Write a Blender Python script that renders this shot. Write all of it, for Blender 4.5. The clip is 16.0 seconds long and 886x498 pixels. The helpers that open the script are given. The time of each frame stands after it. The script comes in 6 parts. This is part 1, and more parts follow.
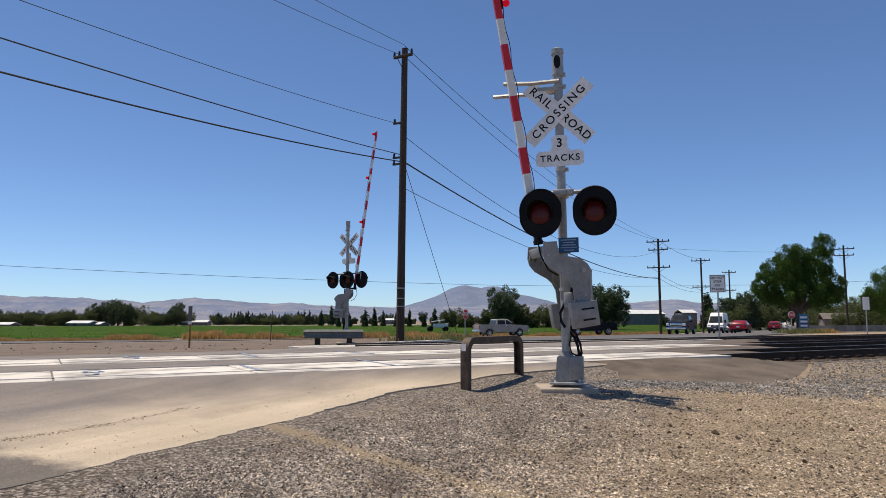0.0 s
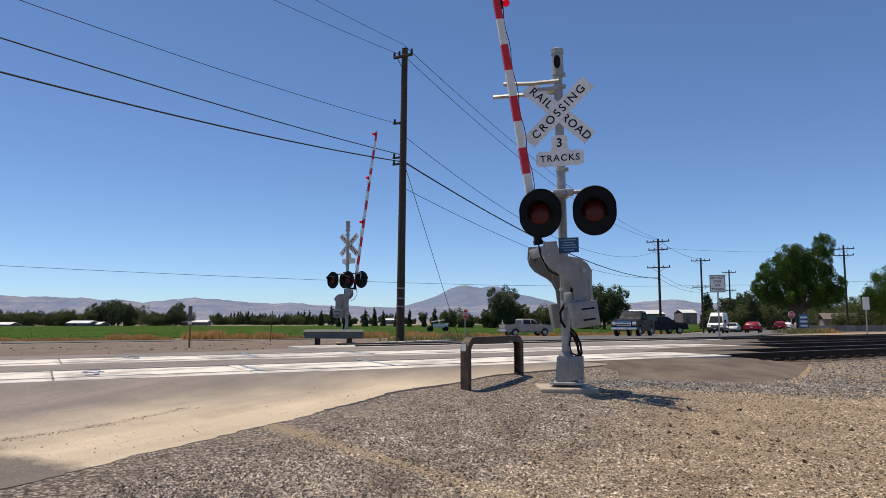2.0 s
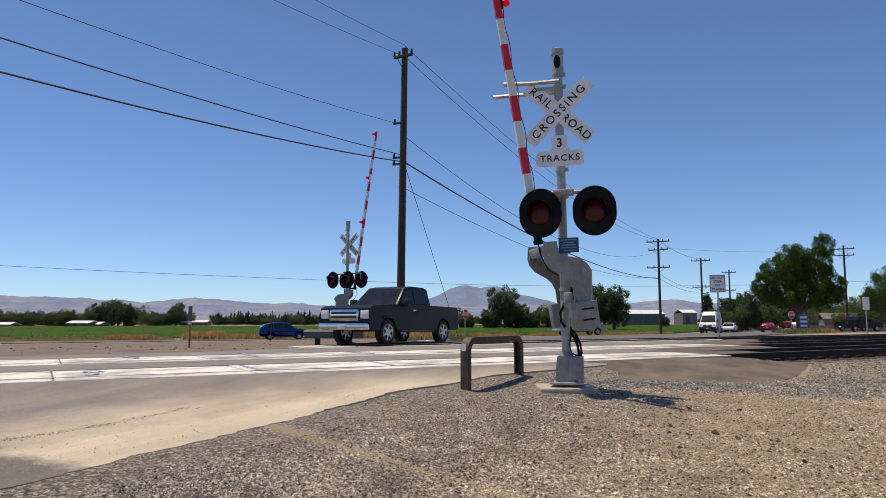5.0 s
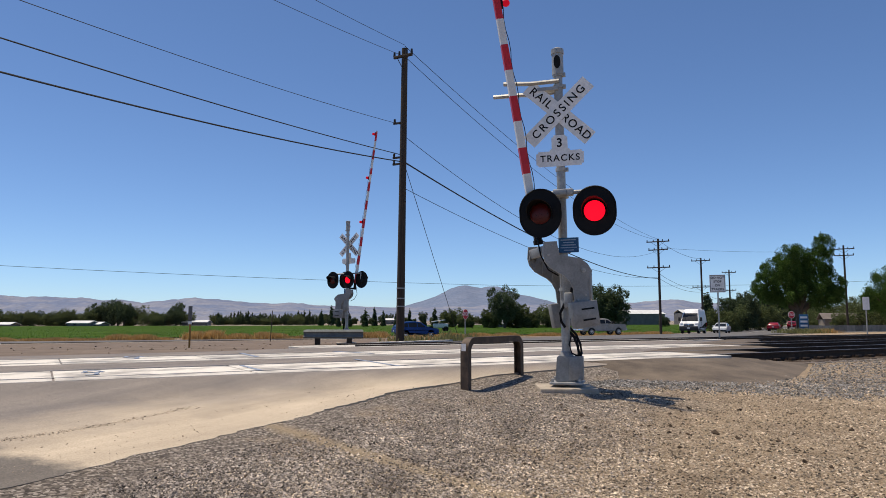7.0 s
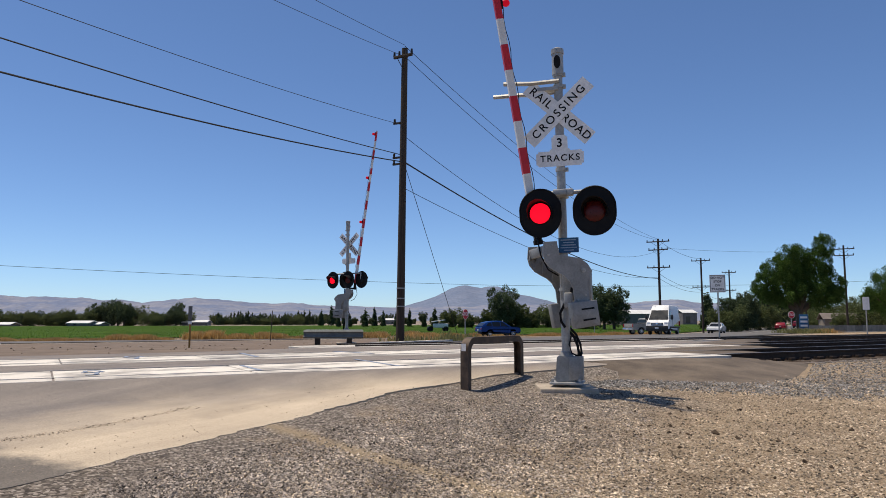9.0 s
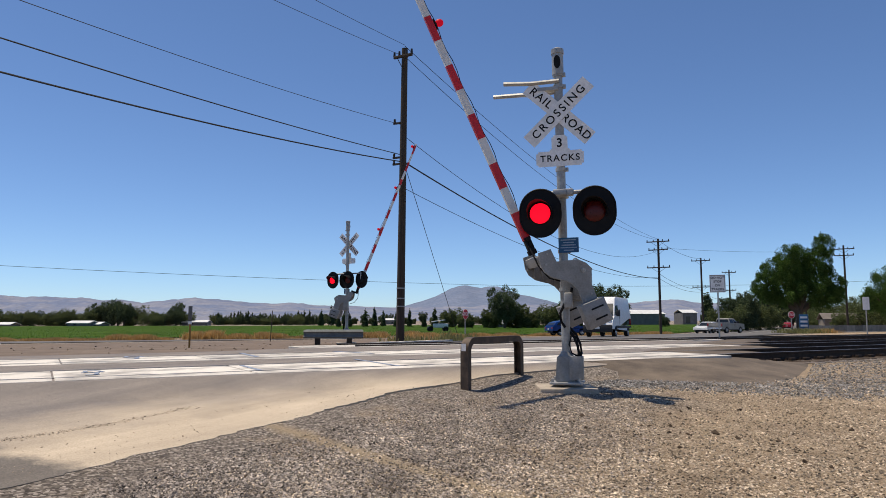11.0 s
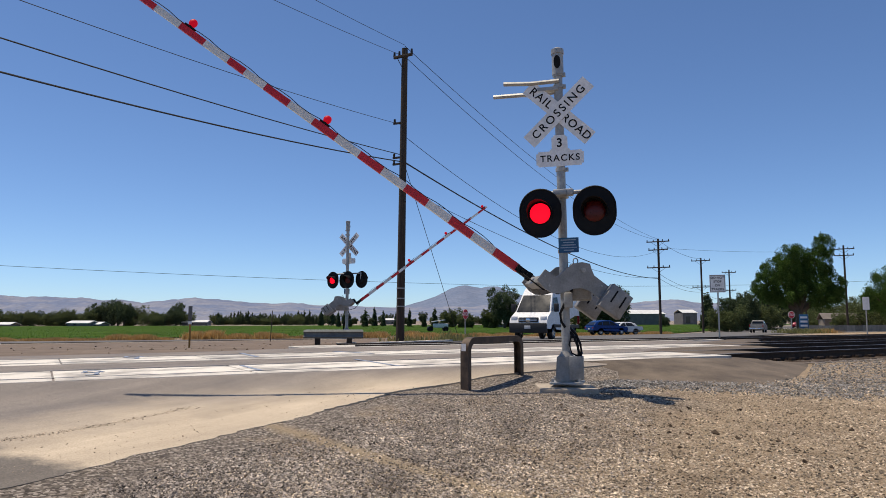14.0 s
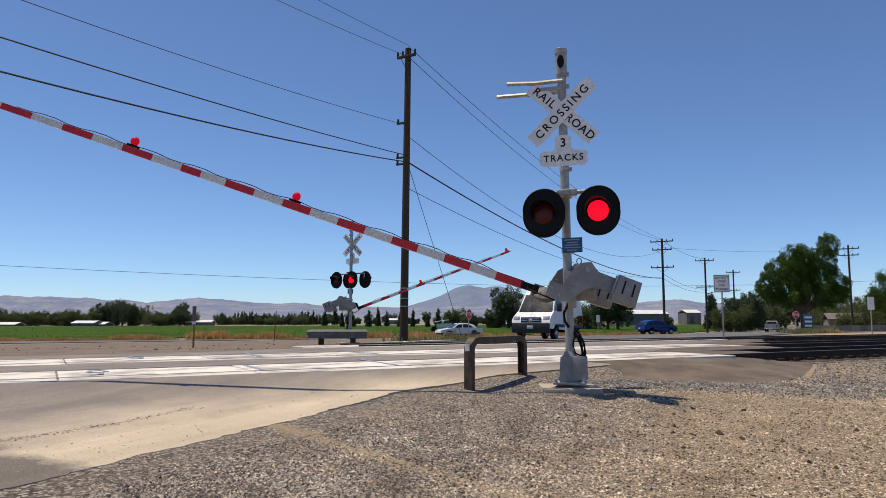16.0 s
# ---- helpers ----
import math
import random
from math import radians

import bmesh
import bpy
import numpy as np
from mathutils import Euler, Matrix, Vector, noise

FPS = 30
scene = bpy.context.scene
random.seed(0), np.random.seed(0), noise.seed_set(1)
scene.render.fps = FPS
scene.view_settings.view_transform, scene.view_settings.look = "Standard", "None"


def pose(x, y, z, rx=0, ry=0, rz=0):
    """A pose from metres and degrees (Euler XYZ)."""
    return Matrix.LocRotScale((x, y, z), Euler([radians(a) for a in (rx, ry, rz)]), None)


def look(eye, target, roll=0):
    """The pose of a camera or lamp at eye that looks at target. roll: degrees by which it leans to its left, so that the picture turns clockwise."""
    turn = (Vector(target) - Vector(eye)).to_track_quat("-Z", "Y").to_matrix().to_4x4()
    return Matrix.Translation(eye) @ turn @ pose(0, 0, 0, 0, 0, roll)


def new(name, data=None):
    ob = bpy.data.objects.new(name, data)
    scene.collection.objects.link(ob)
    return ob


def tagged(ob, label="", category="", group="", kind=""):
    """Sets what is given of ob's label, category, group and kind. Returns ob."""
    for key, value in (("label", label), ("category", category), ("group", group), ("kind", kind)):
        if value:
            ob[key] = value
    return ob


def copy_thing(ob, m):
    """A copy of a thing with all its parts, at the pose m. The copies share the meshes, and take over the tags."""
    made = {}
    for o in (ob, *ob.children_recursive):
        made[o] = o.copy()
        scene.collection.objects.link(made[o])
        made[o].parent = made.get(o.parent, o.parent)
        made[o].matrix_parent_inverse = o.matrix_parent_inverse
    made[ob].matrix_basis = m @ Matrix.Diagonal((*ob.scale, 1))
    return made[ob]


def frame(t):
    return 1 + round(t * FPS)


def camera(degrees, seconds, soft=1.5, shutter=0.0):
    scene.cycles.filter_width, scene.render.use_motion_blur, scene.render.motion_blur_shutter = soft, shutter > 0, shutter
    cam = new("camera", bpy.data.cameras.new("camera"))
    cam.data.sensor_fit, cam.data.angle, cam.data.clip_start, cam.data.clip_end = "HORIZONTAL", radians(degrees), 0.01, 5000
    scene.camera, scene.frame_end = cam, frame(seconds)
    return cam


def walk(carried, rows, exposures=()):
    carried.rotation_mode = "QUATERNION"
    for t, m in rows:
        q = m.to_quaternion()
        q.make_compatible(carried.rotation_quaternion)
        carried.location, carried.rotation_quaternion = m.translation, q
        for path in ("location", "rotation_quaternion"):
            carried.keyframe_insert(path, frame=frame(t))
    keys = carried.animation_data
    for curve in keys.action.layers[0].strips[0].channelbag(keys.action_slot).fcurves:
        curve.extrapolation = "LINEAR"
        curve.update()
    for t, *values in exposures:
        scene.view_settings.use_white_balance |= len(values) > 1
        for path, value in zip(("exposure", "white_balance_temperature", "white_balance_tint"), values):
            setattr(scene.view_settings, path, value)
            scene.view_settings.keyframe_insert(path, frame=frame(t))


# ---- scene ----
EXPO, SKYS, SUNS, LEDS = 0.0, 0.12, 4.95, 1.3
# ---- camera: a phone held still, nudged to the left in the last half second
EYE_Z = 0.96
cam = camera(65.0, 16.0, soft=0.8)
walk(cam, [(0.0, pose(0, 0, EYE_Z, 95.85, 0, 0)), (15.5, pose(0, 0, EYE_Z, 95.85, 0, 0)),
           (15.7, pose(0, 0, EYE_Z, 95.85, 0, 0.03)), (16.0, pose(0, 0, EYE_Z, 95.85, 0, 0.29))],
     exposures=[(0.0, EXPO), (16.0, EXPO)])

# ---- light: high summer sun, ahead and to the left, clear sky
SUN = Vector((-0.285, 0.11, 1.0)).normalized()
world = bpy.data.worlds.new("sky")
scene.world = world
world.use_nodes = True
wn = world.node_tree
sky = wn.nodes.new("ShaderNodeTexSky")
sky.sky_type = "NISHITA"
sky.sun_disc = False
sky.sun_elevation = math.asin(SUN.z)
sky.sun_rotation = math.atan2(SUN.x, SUN.y)
sky.altitude, sky.air_density, sky.dust_density, sky.ozone_density = 0, 0.68, 0.2, 2.6
tint = wn.nodes.new("ShaderNodeMix")
tint.data_type, tint.blend_type = "RGBA", "MULTIPLY"
tint.inputs[0].default_value = 1.0
tint.inputs[7].default_value = (0.83, 0.955, 1.1, 1)
wn.links.new(sky.outputs[0], tint.inputs[6])
wn.links.new(tint.outputs[2], wn.nodes["Background"].inputs[0])
wn.nodes["Background"].inputs[1].default_value = SKYS
sun_data = bpy.data.lights.new("sun", "SUN")
sun_data.energy, sun_data.angle, sun_data.color = SUNS, radians(0.53), (1.0, 0.878, 0.705)
sun = new("sun", sun_data)
sun.matrix_basis = look((0, 0, 60), Vector((0, 0, 60)) - SUN)

# ---- plan: p runs across the tracks, s along them; m runs across the main road
C30, S30 = math.cos(radians(30)), 0.5


def sp(s, p):
    return C30 * s - S30 * p, S30 * s + C30 * p


def mp(m, p):
    return (C30 * m + S30 * p) / 0.5, (S30 * m + C30 * p) / 0.5


def to_p(x, y):
    return -S30 * x + C30 * y


def to_m(x, y):
    return C30 * x - S30 * y


GP = [(-80, -1.2), (0, -0.55), (7.3, -0.04), (8.6, 0.0), (9.2, 0.02), (17, 0.02), (26.7, 0.0), (31, -0.12),
      (54, -0.58), (64, -0.86), (100, -1.0), (4000, -1.0)]
RP = [(-80, -1.185), (0, -0.537), (7.3, -0.027), (8.6, 0.07), (9.4, 0.236), (15.7, 0.236), (18.6, 0.2), (20.8, 0.19),
      (26.7, 0.04), (31, -0.08), (54, -0.55), (64, -0.83), (100, -0.97), (4000, -0.97)]


def ground_z(p):
    return float(np.interp(p, [a for a, b in GP], [b for a, b in GP]))


def road_z(p):
    return float(np.interp(p, [a for a, b in RP], [b for a, b in RP]))


# ---- materials
def mat(name):
    m = bpy.data.materials.new(name)
    m.use_nodes = True
    return m, m.node_tree.nodes, m.node_tree.links, m.node_tree.nodes["Principled BSDF"]


def ramp(nodes, links, fac, stops):
    r = nodes.new("ShaderNodeValToRGB")
    links.new(fac, r.inputs[0])
    while len(r.color_ramp.elements) < len(stops):
        r.color_ramp.elements.new(0.5)
    for e, (x, c) in zip(r.color_ramp.elements, stops):
        e.position, e.color = x, (*c, 1)
    return r.outputs[0]


def noise_tex(nodes, links, scale, detail=4, rough=0.55, coord=None, kind="Object", stretch=None):
    t = nodes.new("ShaderNodeTexNoise")
    t.inputs["Scale"].default_value, t.inputs["Detail"].default_value, t.inputs["Roughness"].default_value = scale, detail, rough
    if coord is None:
        tc = nodes.new("ShaderNodeTexCoord")
        coord = tc.outputs[kind]
    if stretch:
        mp_ = nodes.new("ShaderNodeMapping")
        mp_.inputs["Scale"].default_value = stretch
        links.new(coord, mp_.inputs[0])
        coord = mp_.outputs[0]
    links.new(coord, t.inputs["Vector"])
    return t.outputs["Fac"]


def mixc(nodes, links, fac, a, b, mode="MIX"):
    m = nodes.new("ShaderNodeMix")
    m.data_type, m.blend_type = "RGBA", mode
    for sock, v in ((0, fac), (6, a), (7, b)):
        if hasattr(v, "links"):
            links.new(v, m.inputs[sock])
        elif sock == 0:
            m.inputs[0].default_value = v
        else:
            m.inputs[sock].default_value = (*v, 1)
    return m.outputs[2]


def bump(nodes, links, bsdf, h, strength=0.4, dist=0.01):
    b = nodes.new("ShaderNodeBump")
    b.inputs["Strength"].default_value, b.inputs["Distance"].default_value = strength, dist
    links.new(h, b.inputs["Height"])
    links.new(b.outputs[0], bsdf.inputs["Normal"])


def surface(name, lo, hi, scale=4, rough=0.7, metal=0.0, fine=60, bumpy=0.25, dist=0.004, stretch=None, spread=(0.3, 0.7), island=0.0, objrand=0.0, coat=0.0, kind="Object", spec=0.4):
    """A worn surface: coarse stains between two colours, fine grain, relief."""
    m, n, l, b = mat(name)
    coarse = noise_tex(n, l, scale, 5, 0.6, stretch=stretch, kind=kind)
    grain = noise_tex(n, l, fine, 3, 0.6, stretch=stretch, kind=kind)
    col = ramp(n, l, coarse, [(spread[0], lo), (spread[1], hi)])
    g = ramp(n, l, grain, [(0.3, (0.8, 0.8, 0.8)), (0.7, (1.15, 1.15, 1.15))])
    col = mixc(n, l, 0.7, col, g, "MULTIPLY")
    if island or objrand:
        info = n.new("ShaderNodeNewGeometry") if island else n.new("ShaderNodeObjectInfo")
        f = info.outputs["Random Per Island" if island else "Random"]
        k = island or objrand
        v = ramp(n, l, f, [(0.0, (1 - k,) * 3), (1.0, (1 + k,) * 3)])
        col = mixc(n, l, 1.0, col, v, "MULTIPLY")
    l.new(col, b.inputs["Base Color"])
    b.inputs["Metallic"].default_value = metal
    rr = n.new("ShaderNodeMapRange")
    l.new(coarse, rr.inputs[0])
    rr.inputs[3].default_value, rr.inputs[4].default_value = max(0.05, rough - 0.1), min(1, rough + 0.1)
    l.new(rr.outputs[0], b.inputs["Roughness"])
    b.inputs["Specular IOR Level"].default_value = spec
    b.inputs["Coat Weight"].default_value = coat
    b.inputs["Coat Roughness"].default_value = 0.06
    if bumpy:
        bump(n, l, b, grain, bumpy, dist)
    return m


def glow(name, col, strength):
    m, n, l, b = mat(name)
    b.inputs["Base Color"].default_value = (col[0] * 0.3, col[1] * 0.3, col[2] * 0.3, 1)
    b.inputs["Specular IOR Level"].default_value = 0.1
    b.inputs["Emission Color"].default_value = (*col, 1)
    b.inputs["Emission Strength"].default_value = strength
    return m


def ground_material():
    """Tan dirt with a band of grey gravel along the road, dry soil farther off."""
    m, n, l, b = mat("dirt_and_gravel")
    tc = n.new("ShaderNodeTexCoord")
    co = tc.outputs["Object"]
    dot = n.new("ShaderNodeVectorMath")
    dot.operation = "DOT_PRODUCT"
    l.new(co, dot.inputs[0])
    dot.inputs[1].default_value = (C30, -S30, 0)
    wob = noise_tex(n, l, 0.55, 4, 0.6, co)
    add = n.new("ShaderNodeMath")
    add.operation = "MULTIPLY_ADD"
    l.new(wob, add.inputs[0])
    add.inputs[1].default_value = 4.2
    l.new(dot.outputs["Value"], add.inputs[2])
    band = n.new("ShaderNodeMapRange")
    l.new(add.outputs[0], band.inputs[0])
    band.inputs[1].default_value, band.inputs[2].default_value = -1.0, 0.7
    grain = noise_tex(n, l, 45, 4, 0.7, co)
    mid = noise_tex(n, l, 9, 4, 0.65, co)
    big = noise_tex(n, l, 0.9, 5, 0.6, co)
    vor = n.new("ShaderNodeTexVoronoi")
    vor.inputs["Scale"].default_value = 46
    l.new(co, vor.inputs["Vector"])
    peb = n.new("ShaderNodeSeparateColor")
    l.new(vor.outputs["Color"], peb.inputs[0])
    tan = ramp(n, l, grain, [(0.34, (0.09, 0.063, 0.04)), (0.48, (0.33, 0.25, 0.162)), (0.66, (0.6, 0.475, 0.33))])
    grey = ramp(n, l, peb.outputs[0], [(0.0, (0.06, 0.05, 0.041)), (0.6, (0.21, 0.176, 0.146)), (0.9, (0.38, 0.325, 0.27)), (1.0, (0.52, 0.46, 0.4))])
    stones = ramp(n, l, peb.outputs[0], [(0.0, (0.17, 0.12, 0.08)), (0.7, (0.38, 0.29, 0.195)), (1.0, (0.62, 0.54, 0.43))])
    tan = mixc(n, l, 0.45, tan, stones)
    tan = mixc(n, l, 0.8, tan, ramp(n, l, big, [(0.3, (0.72, 0.7, 0.7)), (0.7, (1.12, 1.1, 1.06))]), "MULTIPLY")
    grey = mixc(n, l, ramp(n, l, big, [(0.5, (0, 0, 0)), (0.72, (0.75, 0.75, 0.75))]), grey, tan)
    col = mixc(n, l, band.outputs[0], grey, tan)
    # a strip of bare fine dirt swept across the gravel by a wheel
    ln = n.new("ShaderNodeVectorMath")
    ln.operation = "DOT_PRODUCT"
    l.new(co, ln.inputs[0])
    ln.inputs[1].default_value = (0.678, 0.735, 0)
    lw = n.new("ShaderNodeMath")
    lw.operation = "MULTIPLY_ADD"
    l.new(noise_tex(n, l, 1.6, 4, 0.6, co), lw.inputs[0])
    lw.inputs[1].default_value = 0.3
    l.new(ln.outputs["Value"], lw.inputs[2])
    dist_ = n.new("ShaderNodeMath")
    dist_.operation = "SUBTRACT"
    l.new(lw.outputs[0], dist_.inputs[0])
    dist_.inputs[1].default_value = 4.13
    ab = n.new("ShaderNodeMath")
    ab.operation = "ABSOLUTE"
    l.new(dist_.outputs[0], ab.inputs[0])
    sm = n.new("ShaderNodeMapRange")
    l.new(ab.outputs[0], sm.inputs[0])
    sm.inputs[1].default_value, sm.inputs[2].default_value, sm.inputs[3].default_value, sm.inputs[4].default_value = 0.03, 0.2, 0.8, 0.0
    fine = ramp(n, l, grain, [(0.3, (0.3, 0.225, 0.14)), (0.7, (0.46, 0.36, 0.235))])
    col = mixc(n, l, sm.outputs[0], col, fine)
    l.new(col, b.inputs["Base Color"])
    b.inputs["Roughness"].default_value = 0.95
    b.inputs["Specular IOR Level"].default_value = 0.2
    hs = n.new("ShaderNodeMath")
    hs.operation = "ADD"
    l.new(grain, hs.inputs[0])
    l.new(mid, hs.inputs[1])
    bump(n, l, b, hs.outputs[0], 1.0, 0.035)
    return m


def road_material():
    """Sun-bleached asphalt, tracked lighter, dusted with pale dirt along the edge that faces the gravel."""
    m, n, l, b = mat("worn_asphalt")
    tc = n.new("ShaderNodeTexCoord")
    co = tc.outputs["Object"]
    dot = n.new("ShaderNodeVectorMath")
    dot.operation = "DOT_PRODUCT"
    l.new(co, dot.inputs[0])
    dot.inputs[1].default_value = (C30, -S30, 0)
    wob = noise_tex(n, l, 0.5, 5, 0.65, co)
    add = n.new("ShaderNodeMath")
    add.operation = "MULTIPLY_ADD"
    l.new(wob, add.inputs[0])
    add.inputs[1].default_value = 3.0
    l.new(dot.outputs["Value"], add.inputs[2])
    edge = n.new("ShaderNodeMapRange")
    l.new(add.outputs[0], edge.inputs[0])
    edge.inputs[1].default_value, edge.inputs[2].default_value = -5.7, -4.0
    dp = n.new("ShaderNodeVectorMath")
    dp.operation = "DOT_PRODUCT"
    l.new(co, dp.inputs[0])
    dp.inputs[1].default_value = (-S30, C30, 0)
    near = n.new("ShaderNodeMapRange")
    l.new(dp.outputs["Value"], near.inputs[0])
    near.inputs[1].default_value, near.inputs[2].default_value = 9.4, 8.6
    mul = n.new("ShaderNodeMath")
    mul.operation = "MULTIPLY"
    l.new(edge.outputs[0], mul.inputs[0])
    l.new(near.outputs[0], mul.inputs[1])
    grain = noise_tex(n, l, 70, 3, 0.7, co)
    big = noise_tex(n, l, 0.7, 5, 0.6, co)
    asph = ramp(n, l, grain, [(0.3, (0.13, 0.115, 0.105)), (0.7, (0.275, 0.247, 0.225))])
    asph = mixc(n, l, 0.8, asph, ramp(n, l, big, [(0.3, (0.75, 0.75, 0.77)), (0.7, (1.15, 1.12, 1.08))]), "MULTIPLY")
    lanes = n.new("ShaderNodeCombineXYZ")
    l.new(dot.outputs["Value"], lanes.inputs[0])
    dr = n.new("ShaderNodeVectorMath")
    dr.operation = "DOT_PRODUCT"
    l.new(co, dr.inputs[0])
    dr.inputs[1].default_value = (S30 * 0.09, C30 * 0.09, 0)
    l.new(dr.outputs["Value"], lanes.inputs[1])
    streak = noise_tex(n, l, 1.7, 5, 0.65, lanes.outputs[0])
    asph = mixc(n, l, 0.85, asph, ramp(n, l, streak, [(0.3, (0.74, 0.74, 0.76)), (0.7, (1.22, 1.2, 1.16))]), "MULTIPLY")
    dust = ramp(n, l, grain, [(0.3, (0.38, 0.31, 0.228)), (0.7, (0.57, 0.48, 0.365))])
    dust = mixc(n, l, 0.8, dust, ramp(n, l, big, [(0.3, (0.8, 0.79, 0.78)), (0.7, (1.1, 1.1, 1.1))]), "MULTIPLY")
    col = mixc(n, l, mul.outputs[0], asph, dust)
    # dark bare asphalt at the near corner, where the dust stops
    cn = n.new("ShaderNodeVectorMath")
    cn.operation = "DOT_PRODUCT"
    l.new(co, cn.inputs[0])
    cn.inputs[1].default_value = (0.422, 0.907, 0)
    wob2 = noise_tex(n, l, 2.6, 5, 0.7, co)
    cadd = n.new("ShaderNodeMath")
    cadd.operation = "MULTIPLY_ADD"
    l.new(wob2, cadd.inputs[0])
    cadd.inputs[1].default_value = 0.7
    l.new(cn.outputs["Value"], cadd.inputs[2])
    corner = n.new("ShaderNodeMapRange")
    l.new(cadd.outputs[0], corner.inputs[0])
    corner.inputs[1].default_value, corner.inputs[2].default_value = 4.08, 3.86
    old = ramp(n, l, grain, [(0.3, (0.08, 0.07, 0.06)), (0.7, (0.19, 0.165, 0.14))])
    col = mixc(n, l, corner.outputs[0], col, old)
    # wheel-swept wisps of dust
    col = mixc(n, l, 0.75, col, ramp(n, l, noise_tex(n, l, 2.3, 6, 0.7, lanes.outputs[0]), [(0.32, (0.82, 0.81, 0.8)), (0.62, (1.1, 1.1, 1.09))]), "MULTIPLY")
    l.new(col, b.inputs["Base Color"])
    b.inputs["Roughness"].default_value = 0.85
    b.inputs["Specular IOR Level"].default_value = 0.35
    bump(n, l, b, grain, 0.4, 0.008)
    return m


def leaf_material(name, lo, hi):
    m, n, l, b = mat(name)
    g = n.new("ShaderNodeNewGeometry")
    col = ramp(n, l, g.outputs["Random Per Island"], [(0.0, lo), (1.0, hi)])
    big = noise_tex(n, l, 0.8, 3)
    col = mixc(n, l, 0.7, col, ramp(n, l, big, [(0.3, (0.7, 0.7, 0.7)), (0.7, (1.25, 1.2, 1.1))]), "MULTIPLY")
    l.new(col, b.inputs["Base Color"])
    b.inputs["Roughness"].default_value = 0.7
    b.inputs["Specular IOR Level"].default_value = 0.08
    # light shines through thin leaves
    tr = n.new("ShaderNodeBsdfTranslucent")
    l.new(col, tr.inputs["Color"])
    ms = n.new("ShaderNodeMixShader")
    ms.inputs[0].default_value = 0.35
    l.new(b.outputs[0], ms.inputs[1])
    l.new(tr.outputs[0], ms.inputs[2])
    l.new(ms.outputs[0], n["Material Output"].inputs["Surface"])
    return m


M_GROUND = ground_material()
M_ROAD = road_material()
M_FAR_ROAD = surface("grey_asphalt", (0.085, 0.08, 0.077), (0.14, 0.132, 0.126), 0.6, 0.88, fine=30)
M_APRON = surface("brown_asphalt", (0.07, 0.054, 0.04), (0.17, 0.134, 0.1), 1.6, 0.95, fine=45, bumpy=0.5, dist=0.012)
M_PANEL = surface("white_concrete", (0.27, 0.25, 0.225), (0.6, 0.56, 0.5), 1.6, 0.75, fine=40, objrand=0.15, spread=(0.36, 0.58))
M_BALLAST = surface("ballast_stone", (0.085, 0.08, 0.075), (0.29, 0.275, 0.258), 3, 0.9, fine=30, island=0.8)
M_PEBBLE = surface("pebble", (0.2, 0.152, 0.104), (0.58, 0.475, 0.355), 2, 0.9, fine=30, island=0.88)
M_GRAVEL = surface("grey_gravel", (0.15, 0.124, 0.104), (0.42, 0.36, 0.305), 2, 0.9, fine=30, island=0.85)
M_RAIL = surface("rusty_rail", (0.022, 0.015, 0.011), (0.055, 0.036, 0.026), 6, 0.75, 0.0, fine=50, spec=0.2)
M_RAILTOP = surface("polished_rail", (0.13, 0.12, 0.11), (0.24, 0.225, 0.21), 4, 0.4, 0.6, bumpy=0)
M_TIE = surface("weathered_tie", (0.042, 0.032, 0.025), (0.11, 0.083, 0.065), 5, 0.9, objrand=0.3, spec=0.2)
# oil-stained stone, its colour also darkened for the shade around the rails
M_BED = surface("oily_shaded_ballast", (0.07, 0.057, 0.048), (0.19, 0.158, 0.136), 2.5, 0.95, fine=25, island=0.5, bumpy=0.6, dist=0.03, spec=0.2)
M_CLOD = surface("dark_clod", (0.055, 0.04, 0.028), (0.12, 0.085, 0.06), 6, 0.95, fine=30, spec=0.1)
M_GALV = surface("galvanised_steel", (0.26, 0.255, 0.245), (0.42, 0.415, 0.4), 5, 0.5, 0.35, fine=30, bumpy=0.08)
M_SILVER = surface("aluminium_paint", (0.2, 0.195, 0.188), (0.31, 0.305, 0.295), 4, 0.5, 0.25, fine=40, bumpy=0.1)
M_SIGN = surface("white_sign", (0.7, 0.68, 0.66), (0.82, 0.8, 0.78), 3, 0.4, fine=20, bumpy=0)
M_INK = surface("black_lettering", (0.012, 0.012, 0.012), (0.02, 0.02, 0.02), 3, 0.6, bumpy=0, spec=0.15)
M_BLACK = surface("black_enamel", (0.008, 0.008, 0.009), (0.014, 0.014, 0.015), 4, 0.6, bumpy=0.05, spec=0.12)
M_RED = surface("red_tape", (0.48, 0.012, 0.02), (0.6, 0.02, 0.03), 4, 0.4, bumpy=0)
M_WHITE = surface("white_tape", (0.6, 0.59, 0.57), (0.75, 0.74, 0.72), 4, 0.45, bumpy=0)
M_LENS = surface("red_lens", (0.055, 0.005, 0.005), (0.09, 0.008, 0.008), 30, 0.3, bumpy=0, spec=0.25)
M_LED = glow("lit_red_lens", (1.0, 0.004, 0.022), LEDS)
M_BULB = glow("lit_arm_lamp", (0.6, 0.004, 0.02), 0.6)
M_REDLAMP = surface("red_lamp_glass", (0.35, 0.008, 0.02), (0.45, 0.012, 0.03), 8, 0.25, bumpy=0)
M_BLUE = surface("blue_sign", (0.012, 0.07, 0.17), (0.018, 0.1, 0.22), 4, 0.4, bumpy=0)
M_BEAM = surface("dull_zinc", (0.1, 0.108, 0.104), (0.2, 0.21, 0.2), 3, 0.7, 0.1, fine=20)
M_PRINT = surface("pale_blue_print", (0.22, 0.3, 0.4), (0.36, 0.44, 0.54), 30, 0.5, bumpy=0)
